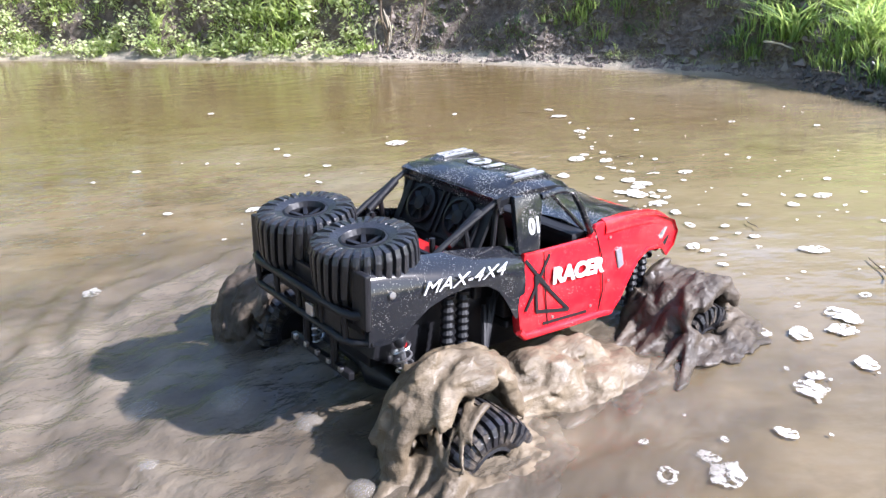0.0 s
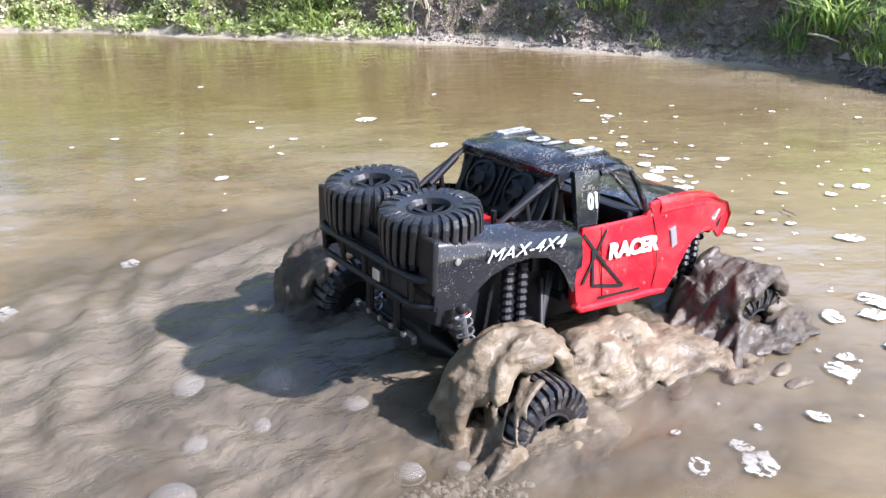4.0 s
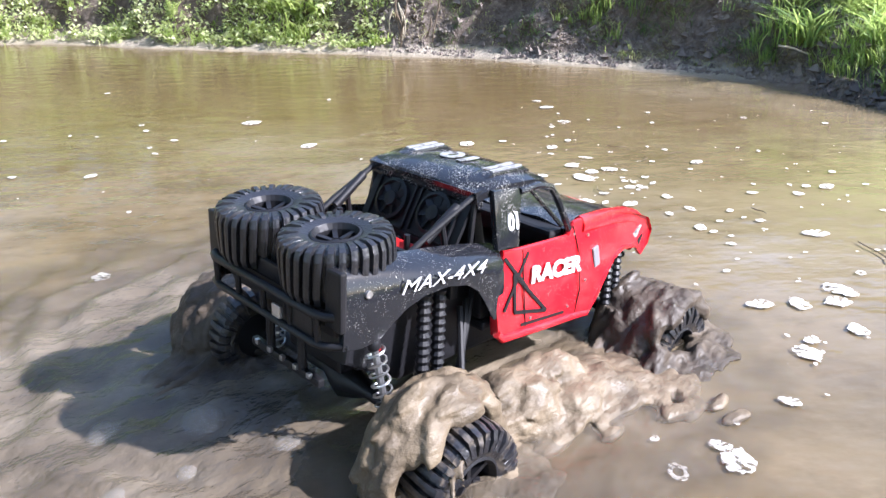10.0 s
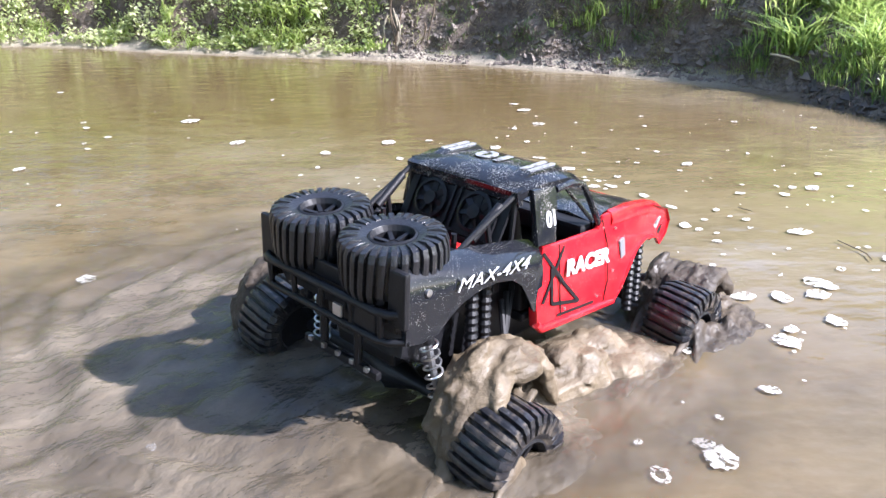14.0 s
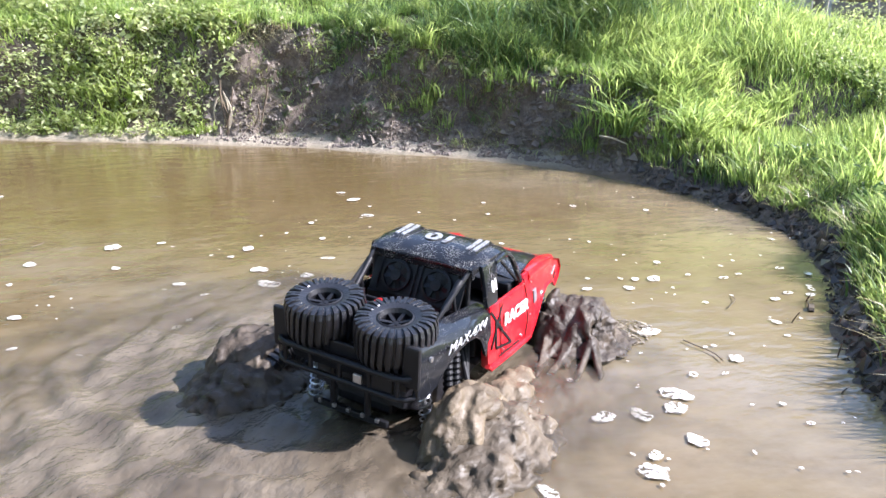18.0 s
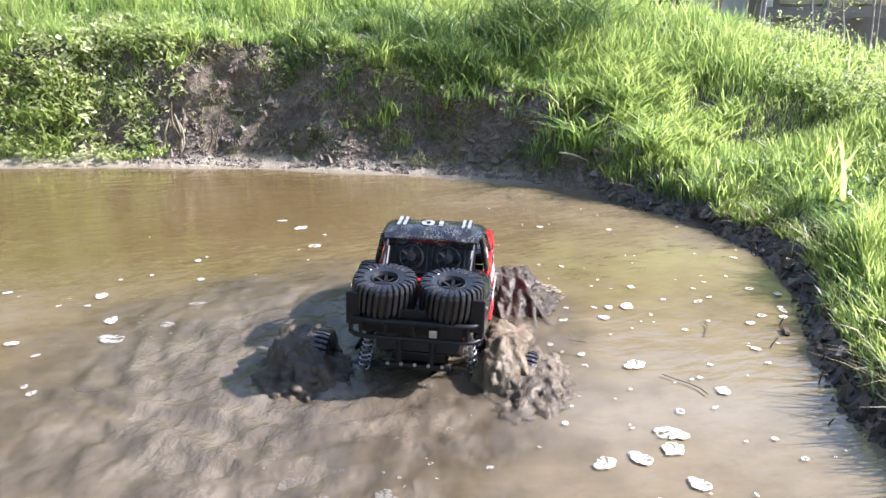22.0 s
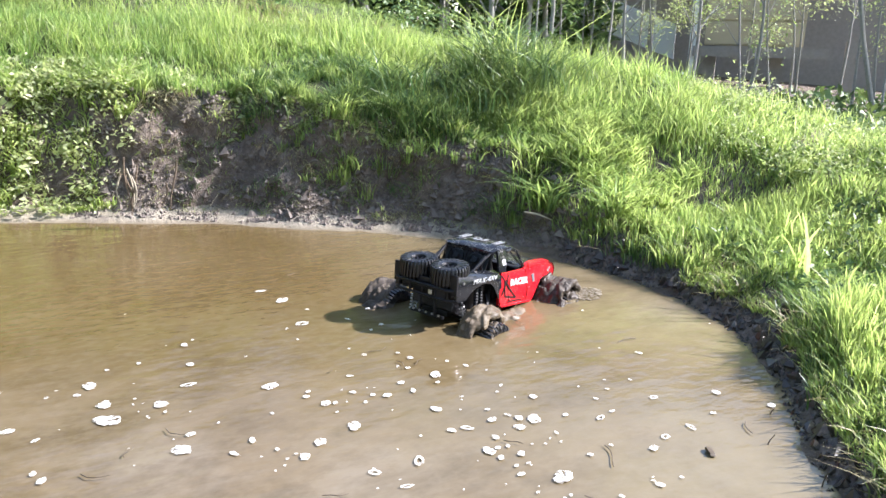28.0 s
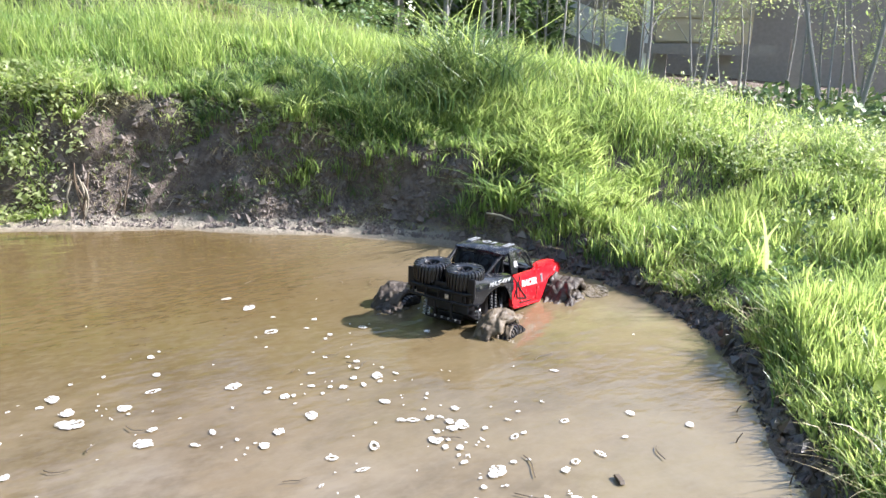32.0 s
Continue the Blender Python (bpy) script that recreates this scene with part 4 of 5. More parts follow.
    # roll cage behind the cab
    for pts in ([(-0.052, y(0.086), 0.146), (-0.12, y(0.084), 0.112), (-0.150, y(0.082), 0.094)], [(-0.052, y(0.086), 0.142), (-0.058, y(0.087), 0.075)], [(-0.10, y(0.084), 0.122), (-0.092, y(0.086), 0.080)],
                [(-0.128, y(0.060), 0.108), (-0.128, y(0.060), 0.060)]):
        part("cage_bar", tube(bmesh.new(), pts, 0.0035, 8), M_CAGE, truck, "", True)
    part("damper", tube(bmesh.new(), [(-0.075, y(0.082), 0.136), (-0.12, y(0.08), 0.104)], 0.0055, 10), M_CAGE, truck, "", True)
    secs = []
    for x, top, w in ((0.118, 0.091, 0.006), (0.15, 0.0905, 0.010), (0.19, 0.087, 0.013), (0.23, 0.081, 0.013), (0.262, 0.072, 0.010), (0.284, 0.060, 0.006)):
        out = 0.1185 - max(0.0, x - 0.15) * 0.10
        secs.append([(x, y(out), top - 0.014), (x, y(out + 0.001), top - 0.006), (x, y(out - 0.004), top + 0.003), (x, y(out - 0.010), top + 0.0045), (x, y(out - 0.010 - w), top), (x, y(out - 0.010 - w), top - 0.014)])
    part("wing_top", skin(bmesh.new(), secs), M_RED, truck, "rounded red top of the front wing", True)
    # vent in the wing
    part("side_vent", round_box((0.152, y(0.1185), 0.036), (0.012, 0.004, 0.03), 0.0015, Matrix.Rotation(radians(-18), 3, "Y")), M_GREY, truck, "grey mesh vent")
    # long-travel springs in the wheel arches and coil-over behind
    for x, dx in ((-0.135, 0.004), (-0.112, 0.004), (0.212, 0.0), (0.232, 0.0)):
        bm = bmesh.new()
        a, b = Vector((x, y(0.098), 0.052)), Vector((x - 0.012, y(0.112), -0.075))
        prof = []
        for k in range(29):
            prof.append((0.0062 if k % 2 else 0.0084, k * (b - a).length / 28))
        m = Matrix.Translation(a) @ (b - a).to_track_quat("Z", "Y").to_matrix().to_4x4()
        turned(bm, [(0.0001, 0), *prof, (0.0001, prof[-1][1])], 12, m)
        part("shock", bm, M_CAGE, truck, "ribbed black shock absorber")
    a, b = Vector((-0.200, y(0.088), 0.03)), Vector((-0.190, y(0.108), -0.075))
    m = Matrix.Translation(a) @ (b - a).to_track_quat("Z", "Y").to_matrix().to_4x4()
    L = (b - a).length
    co = part("coil_shock", tube(bmesh.new(), [a.lerp(b, 0.1), b], 0.004, 8), M_COIL, truck, "", True)
    turns = 7
    pts = [m @ Vector((0.0105 * math.cos(k * 0.55), 0.0105 * math.sin(k * 0.55), L * (0.22 + 0.74 * k / (turns * 11.4)))) for k in range(int(turns * 11.4))]
    part("spring", tube(bmesh.new(), pts, 0.0014, 5), M_STEEL, co, "bright coil spring", True)
    part("cap", turned(bmesh.new(), [(0.0001, 0.012), (0.006, 0.012), (0.0075, 0.015), (0.0075, 0.022), (0.006, 0.025), (0.0001, 0.025)], 16, m), M_CAGE, co, "black cap", True)
    # trailing arms
    for k in range(3):
        pts = [(-0.045 - 0.01 * k, y(0.085), 0.03 - 0.008 * k), (-0.07, y(0.10 + 0.006 * k), -0.02), (-0.11, y(0.125 + 0.008 * k), -0.075)]
        part("arm", tube(bmesh.new(), [pts[0], pts[2]], 0.004, 8), M_DARK, truck, "", True)
    part("inner_arch", prism([(-0.20, 0.03), (-0.055, 0.025), (-0.045, -0.02), (-0.06, -0.05), (-0.2, -0.03)], y(0.06), y(0.066)), M_DARK, truck)
    part("inner_arch", prism([(0.15, 0.03), (0.26, 0.03), (0.26, -0.01), (0.15, -0.05)], y(0.06), y(0.066)), M_DARK, truck)
    part("red_mount", round_box((-0.185, y(0.082), 0.0), (0.006, 0.006, 0.009), 0.002), M_REDPART, truck, "red metal mount")


build_side(-1)
build_side(1)


def build_cab():
    secs = []
    for x, z, w in ((-0.056, 0.149, 0.090), (-0.046, 0.1545, 0.0955), (-0.01, 0.159, 0.099), (0.03, 0.158, 0.099), (0.058, 0.152, 0.097), (0.070, 0.144, 0.094)):
        secs.append([(x, -w, z - 0.012), (x, -w, z - 0.004), (x, -w + 0.008, z), (x, -0.04, z + 0.003), (x, 0.04, z + 0.003), (x, w - 0.008, z), (x, w, z - 0.004), (x, w, z - 0.012)])
    part("roof", skin(bmesh.new(), secs), M_BLACK, truck, "black roof splashed with mud", True)
    # deep lip over the rear opening
    part("rear_lip", prism([(-0.058, 0.150), (-0.048, 0.153), (-0.045, 0.132), (-0.052, 0.130)], -0.092, 0.092), M_BLACK, truck, "", True)
    for y in (-0.066, 0.066):
        bm = prism([(-0.025, 0.158), (-0.015, 0.163), (0.04, 0.164), (0.055, 0.156)], y - 0.012, y + 0.012, 0.003)
        rib = part("roof_rib", bm, M_BLACK, truck, "raised roof rib with white stripes", True)
        for dy in (-0.006, 0.006):
            part("stripe", prism([(-0.013, 0.1625), (-0.013, 0.1645), (0.038, 0.1655), (0.038, 0.1635)], y + dy - 0.003, y + dy + 0.003), M_DECAL, rib, "dirty white stripe")
    # rear bulkhead with two round fans
    m = Matrix.Translation((-0.062, 0, 0.112)) @ Matrix.Rotation(radians(28), 4, "Y")
    wall = part("bulkhead", box(bmesh.new(), (0, 0, 0), (0.004, 0.165, 0.075)), M_PLASTIC, truck, "black moulded bulkhead", m=m)
    for y in (-0.037, 0.037):
        fb = bmesh.new()
        for a, b in (((0, y - 0.032, 0.0), (0.006, 0.003, 0.058)), ((0, y + 0.032, 0.0), (0.006, 0.003, 0.058)), ((0, y, 0.029), (0.006, 0.064, 0.003)), ((0, y, -0.029), (0.006, 0.064, 0.003))):
            box(fb, (a[0] - 0.003, a[1], a[2]), b)
        part("fan_frame", fb, M_CAGE, wall)
        bm = bmesh.new()
        mm = Matrix.Translation((-0.002, y, 0.0)) @ Matrix.Rotation(radians(-90), 4, "Y")
        turned(bm, [(0.026, 0), (0.026, 0.006), (0.022, 0.007), (0.021, 0.002), (0.010, 0.002), (0.009, 0.008), (0.0001, 0.009)], 24, mm)
        fan = part("fan", bm, M_CAGE, truck, "round black fan", m=m)
        for k in range(7):
            r = Matrix.Rotation(k * math.tau / 7, 3, "Z")
            part("blade", skin(bmesh.new(), [[mm @ (r @ Vector(p)) for p in ((x, -0.004, 0.002), (x, 0.003, 0.005), (x, 0.003, 0.006), (x, -0.004, 0.003))] for x in (0.008, 0.022)]), M_CAGE, fan)
    for y in (-0.05, 0.0, 0.05):
        part("cage_bar", tube(bmesh.new(), [(-0.085, y, 0.078), (-0.13, y * 1.3, 0.058)], 0.004, 8), M_CAGE, truck, "", True)
    for x, z in ((-0.10, 0.080), (-0.140, 0.092)):
        part("cage_bar", tube(bmesh.new(), [(x, -0.086, z), (x, 0.086, z)], 0.004, 8), M_CAGE, truck, "", True)
    part("fuel_cell", round_box((-0.115, 0.0, 0.07), (0.035, 0.10, 0.03), 0.004), M_REDPART, truck, "red box under the cage")
    # inside, windscreen and bonnet
    part("cockpit_floor", round_box((0.03, 0, 0.02), (0.15, 0.2, 0.05), 0.004), M_DARK, truck)
    for y in (-0.045, 0.045):
        part("seat", prism([(-0.03, 0.045), (0.03, 0.045), (0.032, 0.055), (-0.01, 0.06), (-0.025, 0.118), (-0.037, 0.118)], y - 0.028, y + 0.028, 0.004), M_DARK, truck, "dark seat", True)
    part("dashboard", round_box((0.088, 0, 0.068), (0.03, 0.2, 0.026), 0.006), M_DARK, truck)
    part("cage_bar", tube(bmesh.new(), [(0.02, -0.09, 0.14), (0.02, 0.09, 0.14)], 0.004, 8), M_CAGE, truck, "", True)
    secs = []
    for x, z, w in ((0.098, 0.084, 0.102), (0.13, 0.0885, 0.100), (0.19, 0.084, 0.098), (0.24, 0.074, 0.095), (0.275, 0.062, 0.090)):
        secs.append([(x, -w, z - 0.02), (x, -w, z - 0.004), (x, -w * 0.6, z + 0.002), (x, -w * 0.2, z - 0.001), (x, w * 0.2, z - 0.001), (x, w * 0.6, z + 0.002), (x, w, z - 0.004), (x, w, z - 0.02)])
    part("bonnet", skin(bmesh.new(), secs), M_BLACK, truck, "black bonnet spotted with mud", True)
    part("nose", prism([(0.268, 0.012), (0.288, 0.02), (0.297, 0.04), (0.288, 0.058), (0.27, 0.063)], -0.1, 0.1, 0.003), M_RED, truck, "red nose", True)
    for y in (-0.075, 0.075):
        part("headlamp", round_box((0.294, y, 0.042), (0.012, 0.036, 0.016), 0.003), M_WHITE, truck, "pale headlamp decal")
    for y in (-1, 1):
        for k, (x, z, w) in enumerate(((0.262, 0.044, 0.016), (0.272, 0.030, 0.012))):
            part("nose_graphic", prism([(x - w, z - 0.004), (x, z - 0.007), (x + w * 0.6, z + 0.009), (x - w * 0.3, z + 0.004)], y * 0.1065, y * 0.1100), M_PLASTIC if k else M_DECAL, truck, "black shard painted on the wing" if k else "pale shard painted on the wing")
    part("front_bumper", tube(bmesh.new(), [(0.285, -0.075, -0.005), (0.305, -0.06, 0.0), (0.305, 0.06, 0.0), (0.285, 0.075, -0.005)], 0.006, 8), M_CAGE, truck, "", True)
    # bed, bumper and running gear
    part("bed_floor", round_box((-0.165, 0, 0.055), (0.19, 0.18, 0.012), 0.003), M_PLASTIC, truck)
    part("bed_front", round_box((-0.075, 0, 0.055), (0.012, 0.17, 0.06), 0.003), M_PLASTIC, truck)
    for z, r in ((0.068, 0.0048), (0.037, 0.0042)):
        part("bumper_bar", tube(bmesh.new(), [(-0.252, -0.118, z), (-0.268, -0.105, z), (-0.272, -0.09, z), (-0.272, 0.09, z), (-0.268, 0.105, z), (-0.252, 0.118, z)], r, 10), M_CAGE, truck, "black tubular rear bumper", True)
    for y in (-0.095, -0.05, 0.0, 0.05, 0.095):
        part("bumper_post", tube(bmesh.new(), [(-0.272, y, 0.068), (-0.270, y, 0.037)], 0.0035, 8), M_CAGE, truck, "", True)
    part("bumper_plate", round_box((-0.268, -0.062, 0.052), (0.006, 0.05, 0.03), 0.002), M_PLASTIC, truck)
    part("tow_shackle", round_box((-0.277, -0.035, 0.052), (0.004, 0.014, 0.014), 0.0015), M_STEEL, truck, "bright shackle")
    part("rear_panel", round_box((-0.258, 0, 0.078), (0.006, 0.18, 0.02), 0.002), M_PLASTIC, truck)
    part("belly_pan", prism([(-0.215, 0.045), (0.23, 0.045), (0.24, -0.02), (0.19, -0.055), (-0.15, -0.055), (-0.225, -0.01)], -0.078, 0.078, 0.004), M_PLASTIC, truck, "black underbody")
    part("tail_panel", prism([(-0.262, 0.070), (-0.252, 0.070), (-0.240, 0.036), (-0.250, 0.036)], -0.098, 0.098, 0.002), M_PLASTIC, truck, "black tail panel")
    part("chassis", round_box((0.02, 0, -0.03), (0.46, 0.10, 0.02), 0.005), M_PLASTIC, truck)
    part("sill_plate", round_box((0.04, 0, -0.012), (0.17, 0.21, 0.012), 0.004), M_PLASTIC, truck)
    for x, z in ((-0.16, -0.084), (0.255, -0.080)):
        part("axle", tube(bmesh.new(), [(x, -0.17, z), (x, -0.04, z), (x, 0.0, z), (x, 0.04, z), (x, 0.17, z)], 0.01, 12, [0.009, 0.009, 0.024, 0.009, 0.009]), M_PLASTIC, truck, "", True)
    bar = part("skid_bar", round_box((-0.245, 0, -0.03), (0.008, 0.13, 0.01), 0.002), M_PLASTIC, truck)
    for k in range(5):
        part("bolt", round_box((-0.25, -0.05 + 0.025 * k, -0.025), (0.005, 0.006, 0.006), 0.001), M_STEEL, bar)
    for y in (-0.03, 0.03):
        part("strut", tube(bmesh.new(), [(-0.245, y, 0.05), (-0.245, y, -0.03)], 0.005, 8), M_CAGE, truck, "", True)


build_cab()


def lettering(text, size, mat, parent, m, shear=0.0, name="lettering", label="", squash=1.0, bold=0.034):
    cu = bpy.data.curves.new(name, "FONT")
    cu.body, cu.size, cu.shear, cu.extrude, cu.offset = text, size, shear, 0.0006, size * bold
    cu.align_x, cu.align_y = "CENTER", "CENTER"
    tmp = bpy.data.objects.new(name, cu)
    me = bpy.data.meshes.new_from_object(tmp)
    bpy.data.objects.remove(tmp)
    me.materials.clear()
    me.materials.append(mat)
    ob = new(name, me)
    ob.parent, ob.matrix_basis = parent, m @ Matrix.Diagonal((squash, 1, 1, 1))
    return tagged(ob, label)


for sg in (-1, 1):
    stand = Matrix.Rotation(radians(90), 4, "X") if sg < 0 else Matrix.Rotation(radians(180), 4, "Z") @ Matrix.Rotation(radians(90), 4, "X")
    tip = Matrix.Rotation(radians(4 * sg), 4, "Z")
    lettering("RACER", 0.0275, M_WHITE, truck, Matrix.Translation((0.064, sg * 0.1222, 0.040)) @ Matrix.Rotation(radians(6 * sg), 4, "X") @ stand @ tip, 0.05, "door_lettering", "white letters on the red door", 1.15, 0.045)
    lettering("MAX-4X4", 0.021, M_WHITE, truck, Matrix.Translation((-0.140, sg * 0.1322, 0.0845)) @ stand @ Matrix.Rotation(radians(2.5 * sg), 4, "Z"), 0.35, "bed_lettering", "white slanted letters on the black bedside", 1.36, -0.012)
    lettering("01", 0.026, M_WHITE, truck, Matrix.Translation((-0.012, sg * 0.1115, 0.113)) @ Matrix.Rotation(radians(12 * sg), 4, "X") @ stand, 0.0, "pillar_number", "white figures on the cab pillar", 0.8)
    # dark triangle graphic low on the door
    bm = bmesh.new()
    for a, b in (((-0.013, 0.052), (0.050, -0.010)), ((0.050, -0.010), (-0.010, 0.004)), ((-0.013, 0.052), (-0.010, 0.004)), ((-0.03, 0.075), (0.01, 0.03)), ((0.012, 0.074), (-0.03, 0.01))):
        a, b = Vector((a[0], 0, a[1])), Vector((b[0], 0, b[1]))
        d = (b - a).normalized()
        n = Vector((-d.z, 0, d.x)) * 0.0022
        y0 = lambda p: sg * (0.1228 - max(0.0, p.z - 0.02) * 0.10)
        skin(bm, [[Vector((p.x, y0(p) + e * sg, p.z)) for p in (a - n, b - n, b + n, a + n)] for e in (-0.001, 0.0006)])
    part("door_graphic", bm, M_PLASTIC, truck, "dark triangle graphic on the door")
    part("sill_lettering", box(bmesh.new(), (0.045, sg * 0.1226, -0.020), (0.085, 0.0012, 0.004), Matrix.Rotation(radians(5), 3, "Y")), M_PLASTIC, truck, "row of small dark letters")
lettering("01", 0.044, M_DECAL, truck, Matrix.Translation((0.008, 0.0, 0.1635)) @ Matrix.Rotation(radians(-90), 4, "Z"), 0.0, "roof_number", "white figures on the roof", 1.2)

# ---- mud, waves and foam ----
def bump_at(v, lo, a, b, hi):
    """0 outside lo to hi, 1 from a to b."""
    return smooth((v - lo) / (a - lo)) * smooth((hi - v) / (hi - b))


def ball(level=2):
    bm = bmesh.new()
    bmesh.ops.create_icosphere(bm, subdivisions=level, radius=1.0)
    bm.verts.index_update()
    v, f = [p.co.copy() for p in bm.verts], [[p.index for p in q.verts] for q in bm.faces]
    bm.free()
    return v, f


BALL_V, BALL_F = ball()


def lumps():
    """A growing pile of rounded lumps: the lists and a function that adds one."""
    verts, faces = [], []

    def lump(c, size, turn):
        base, c = len(verts), Vector(c)
        for v in BALL_V:
            k = 1 + 0.42 * noise.noise(v * 2.1 + c * 40)
            verts.append(tuple(c + turn @ Vector((v.x * size[0] * k, v.y * size[1] * k, v.z * size[2] * k))))
        faces.extend(tuple(base + i for i in f) for f in BALL_F)

    return verts, faces, lump


def cowl_mesh(name, sg, R, axle, mat, seed, cover=0.35, crest=0.03, ropes=14):
    """Mud carried up and over a turning wheel, the wheel's axle at height axle above the origin and y outwards before it is mirrored:
    a crest along the inner edge of the tread, ropes combed over the tread, and a skirt in the water. cover: how much of the tread it hides; ropes: how many run across it."""
    q = random.Random(seed + 1)
    verts, faces, lump = lumps()
    r0 = R + 0.010

    def on_rim(a, rise):
        return Vector((math.cos(a) * (r0 + rise), 0, axle + math.sin(a) * (r0 + rise)))

    low = -math.asin(min(0.95, max(-0.95, axle / r0)))
    # crest: from the water behind, over the top, down in front
    a0, a1 = math.pi - low, low + 0.15
    n = 46
    for i in range(n + 1):
        f = i / n
        a = a0 + (a1 - a0) * f
        turn = Matrix.Rotation(math.pi / 2 - a, 3, "Y")
        for y in np.arange(-0.085, 0.05, 0.011):
            over = (y + 0.052) / 0.1
            edge = cover + 0.30 * noise.noise(Vector((f * 7, seed, 1))) + 0.25 * math.sin(f * 3.1)
            if over > edge:
                continue
            rise = crest * bump_at(y, -0.13, -0.055, -0.03, 0.04) * math.sin(math.pi * min(1, 0.12 + f)) + 0.016 * noise.noise(Vector((f * 5, y * 60, seed))) - (0.03 if y < -0.07 else 0)
            p = on_rim(a, rise)
            lump((p.x, y, p.z), (q.uniform(0.016, 0.034), q.uniform(0.007, 0.012), q.uniform(0.007, 0.013)), turn @ Matrix.Rotation(q.uniform(-0.35, 0.35), 3, "Y") @ Matrix.Rotation(q.uniform(-0.5, 0.2), 3, "Z"))
    # ropes that slant over the tread, thicker behind
    for k in range(ropes):
        f0 = q.uniform(0.05, 0.6)
        length, thick = q.uniform(0.12, 0.26), q.uniform(0.0035, 0.0065)
        y0, y1 = q.uniform(-0.02, 0.02), q.uniform(0.015, 0.05)
        for i in range(16):
            f = i / 15
            a = a0 + (a1 - a0) * (f0 - length * f)
            p = on_rim(a, -0.004)
            t = thick * (1 - 0.45 * f)
            lump((p.x, y0 + (y1 - y0) * f, p.z), (t * 1.5, t, t * 0.85), Matrix.Rotation(math.pi / 2 - a, 3, "Y"))
    # skirt and trailing wash at the waterline
    for _ in range(190):
        a = q.uniform(0, math.tau)
        d = q.uniform(0.75, 1.35)
        x, y = 1.02 * r0 * d * math.cos(a) - 0.02 * q.random(), 0.075 * d * math.sin(a)
        hgt = 0.022 * max(0.15, 1.45 - d) * q.uniform(0.6, 1.3)
        lump((x, y, hgt * 0.3), (q.uniform(0.014, 0.030), q.uniform(0.010, 0.018), hgt), Matrix.Rotation(q.uniform(-0.6, 0.6), 3, "Z"))
    for k in range(9):
        y, run, fan = q.uniform(-0.06, 0.045), q.uniform(0.06, 0.15), q.uniform(-0.03, 0.05)
        for i in range(14):
            f = i / 13
            lump((-r0 * 0.80 - run * f, y + fan * f, 0.030 * (1 - f) ** 2 - 0.004), (0.018, 0.008 - 0.003 * f, 0.008 - 0.003 * f), Matrix.Rotation(0.5 * (1 - f), 3, "Y"))
    return mesh_of(name, [(x, sg * y, z) for x, y, z in verts], [f if sg > 0 else f[::-1] for f in faces], mat, True)


def pile_mesh(name, sg, mat, seed, size, height):
    """A heap of soft round clods and folds of mud, steep in the middle and flat at its rim."""
    q = random.Random(seed + 1)
    verts, faces, lump = lumps()
    for _ in range(int(300 * size[0] * size[1] / 0.012)):
        a, f = q.uniform(0, math.tau), q.random() ** 0.62
        x, y = size[0] * f * math.cos(a), size[1] * f * math.sin(a)
        x += 0.02 * noise.noise(Vector((x * 20, y * 20, seed)))
        top = height * (1 - f**1.5) * (0.72 + 0.55 * noise.noise(Vector((x * 26, y * 26, seed + 3))))
        r = q.uniform(0.009, 0.021) * (1.15 - 0.5 * f)
        turn = Matrix.Rotation(q.uniform(-0.9, 0.9) + a * 0.2, 3, "Z") @ Matrix.Rotation(q.uniform(-0.6, 0.6), 3, "Y")
        lump((x, y, top - r * 0.3), (r * q.uniform(1.1, 2.0), r * q.uniform(0.7, 1.0), r * q.uniform(0.6, 0.95)), turn)
        if top > 0.03:
            lump((x, y, top * 0.4), (r * 1.4, r * 1.3, top * 0.55), Matrix())
    return mesh_of(name, [(x, sg * y, z) for x, y, z in verts], [f if sg > 0 else f[::-1] for f in faces], mat, True)


def ridge_mesh(name, sg, mat, seed):
    """A long low wave of mud that runs forward along the truck's side and fans out on the water."""
    q = random.Random(seed + 1)
    verts, faces, lump = lumps()
    for _ in range(620):
        x = q.uniform(-0.02, 0.36)
        mid = 0.030 - 0.05 * (x / 0.36)
        wide = 0.035 + 0.075 * smooth(x / 0.3)
        v = q.gauss(0, 0.5)
        y = mid - wide * v
        h = 0.078 * math.exp(-v * v * 1.6) * bump_at(x, -0.05, 0.03, 0.10, 0.40) * (0.75 + 0.5 * noise.noise(Vector((x * 22, y * 30, seed))))
        r = q.uniform(0.008, 0.016)
        lump((x, -y, h - r * 0.55), (r * q.uniform(1.4, 2.6), r, r * 0.7), Matrix.Rotation(q.uniform(-0.5, 0.5), 3, "Z"))
        if h > 0.02:
            lump((x, -y, h * 0.4), (r * 1.6, r * 1.4, h * 0.55), Matrix())
    return mesh_of(name, [(x, sg * y, z) for x, y, z in verts], [f if sg > 0 else f[::-1] for f in faces], mat, True)


# each heap keeps to its wheel: place in the truck's space on the ground, and how much it sinks before and after the truck moves off
heaps = []


def heap(me, x, y, seed, label, early=0.0, late=0.0, end=0.0):
    ob = new("mud_mound", me)
    melt = ob.modifiers.new("melt", "REMESH")
    melt.mode, melt.voxel_size, melt.use_smooth_shade = "VOXEL", 0.0032, True
    soft = ob.modifiers.new("soften", "SMOOTH")
    soft.factor, soft.iterations = 0.5, 3
    tagged(ob, label, "mud", "mud heaps round the wheels")
    heaps.append((ob, x, y, seed, early, late, end))


WR = WHEEL_R * SIZE
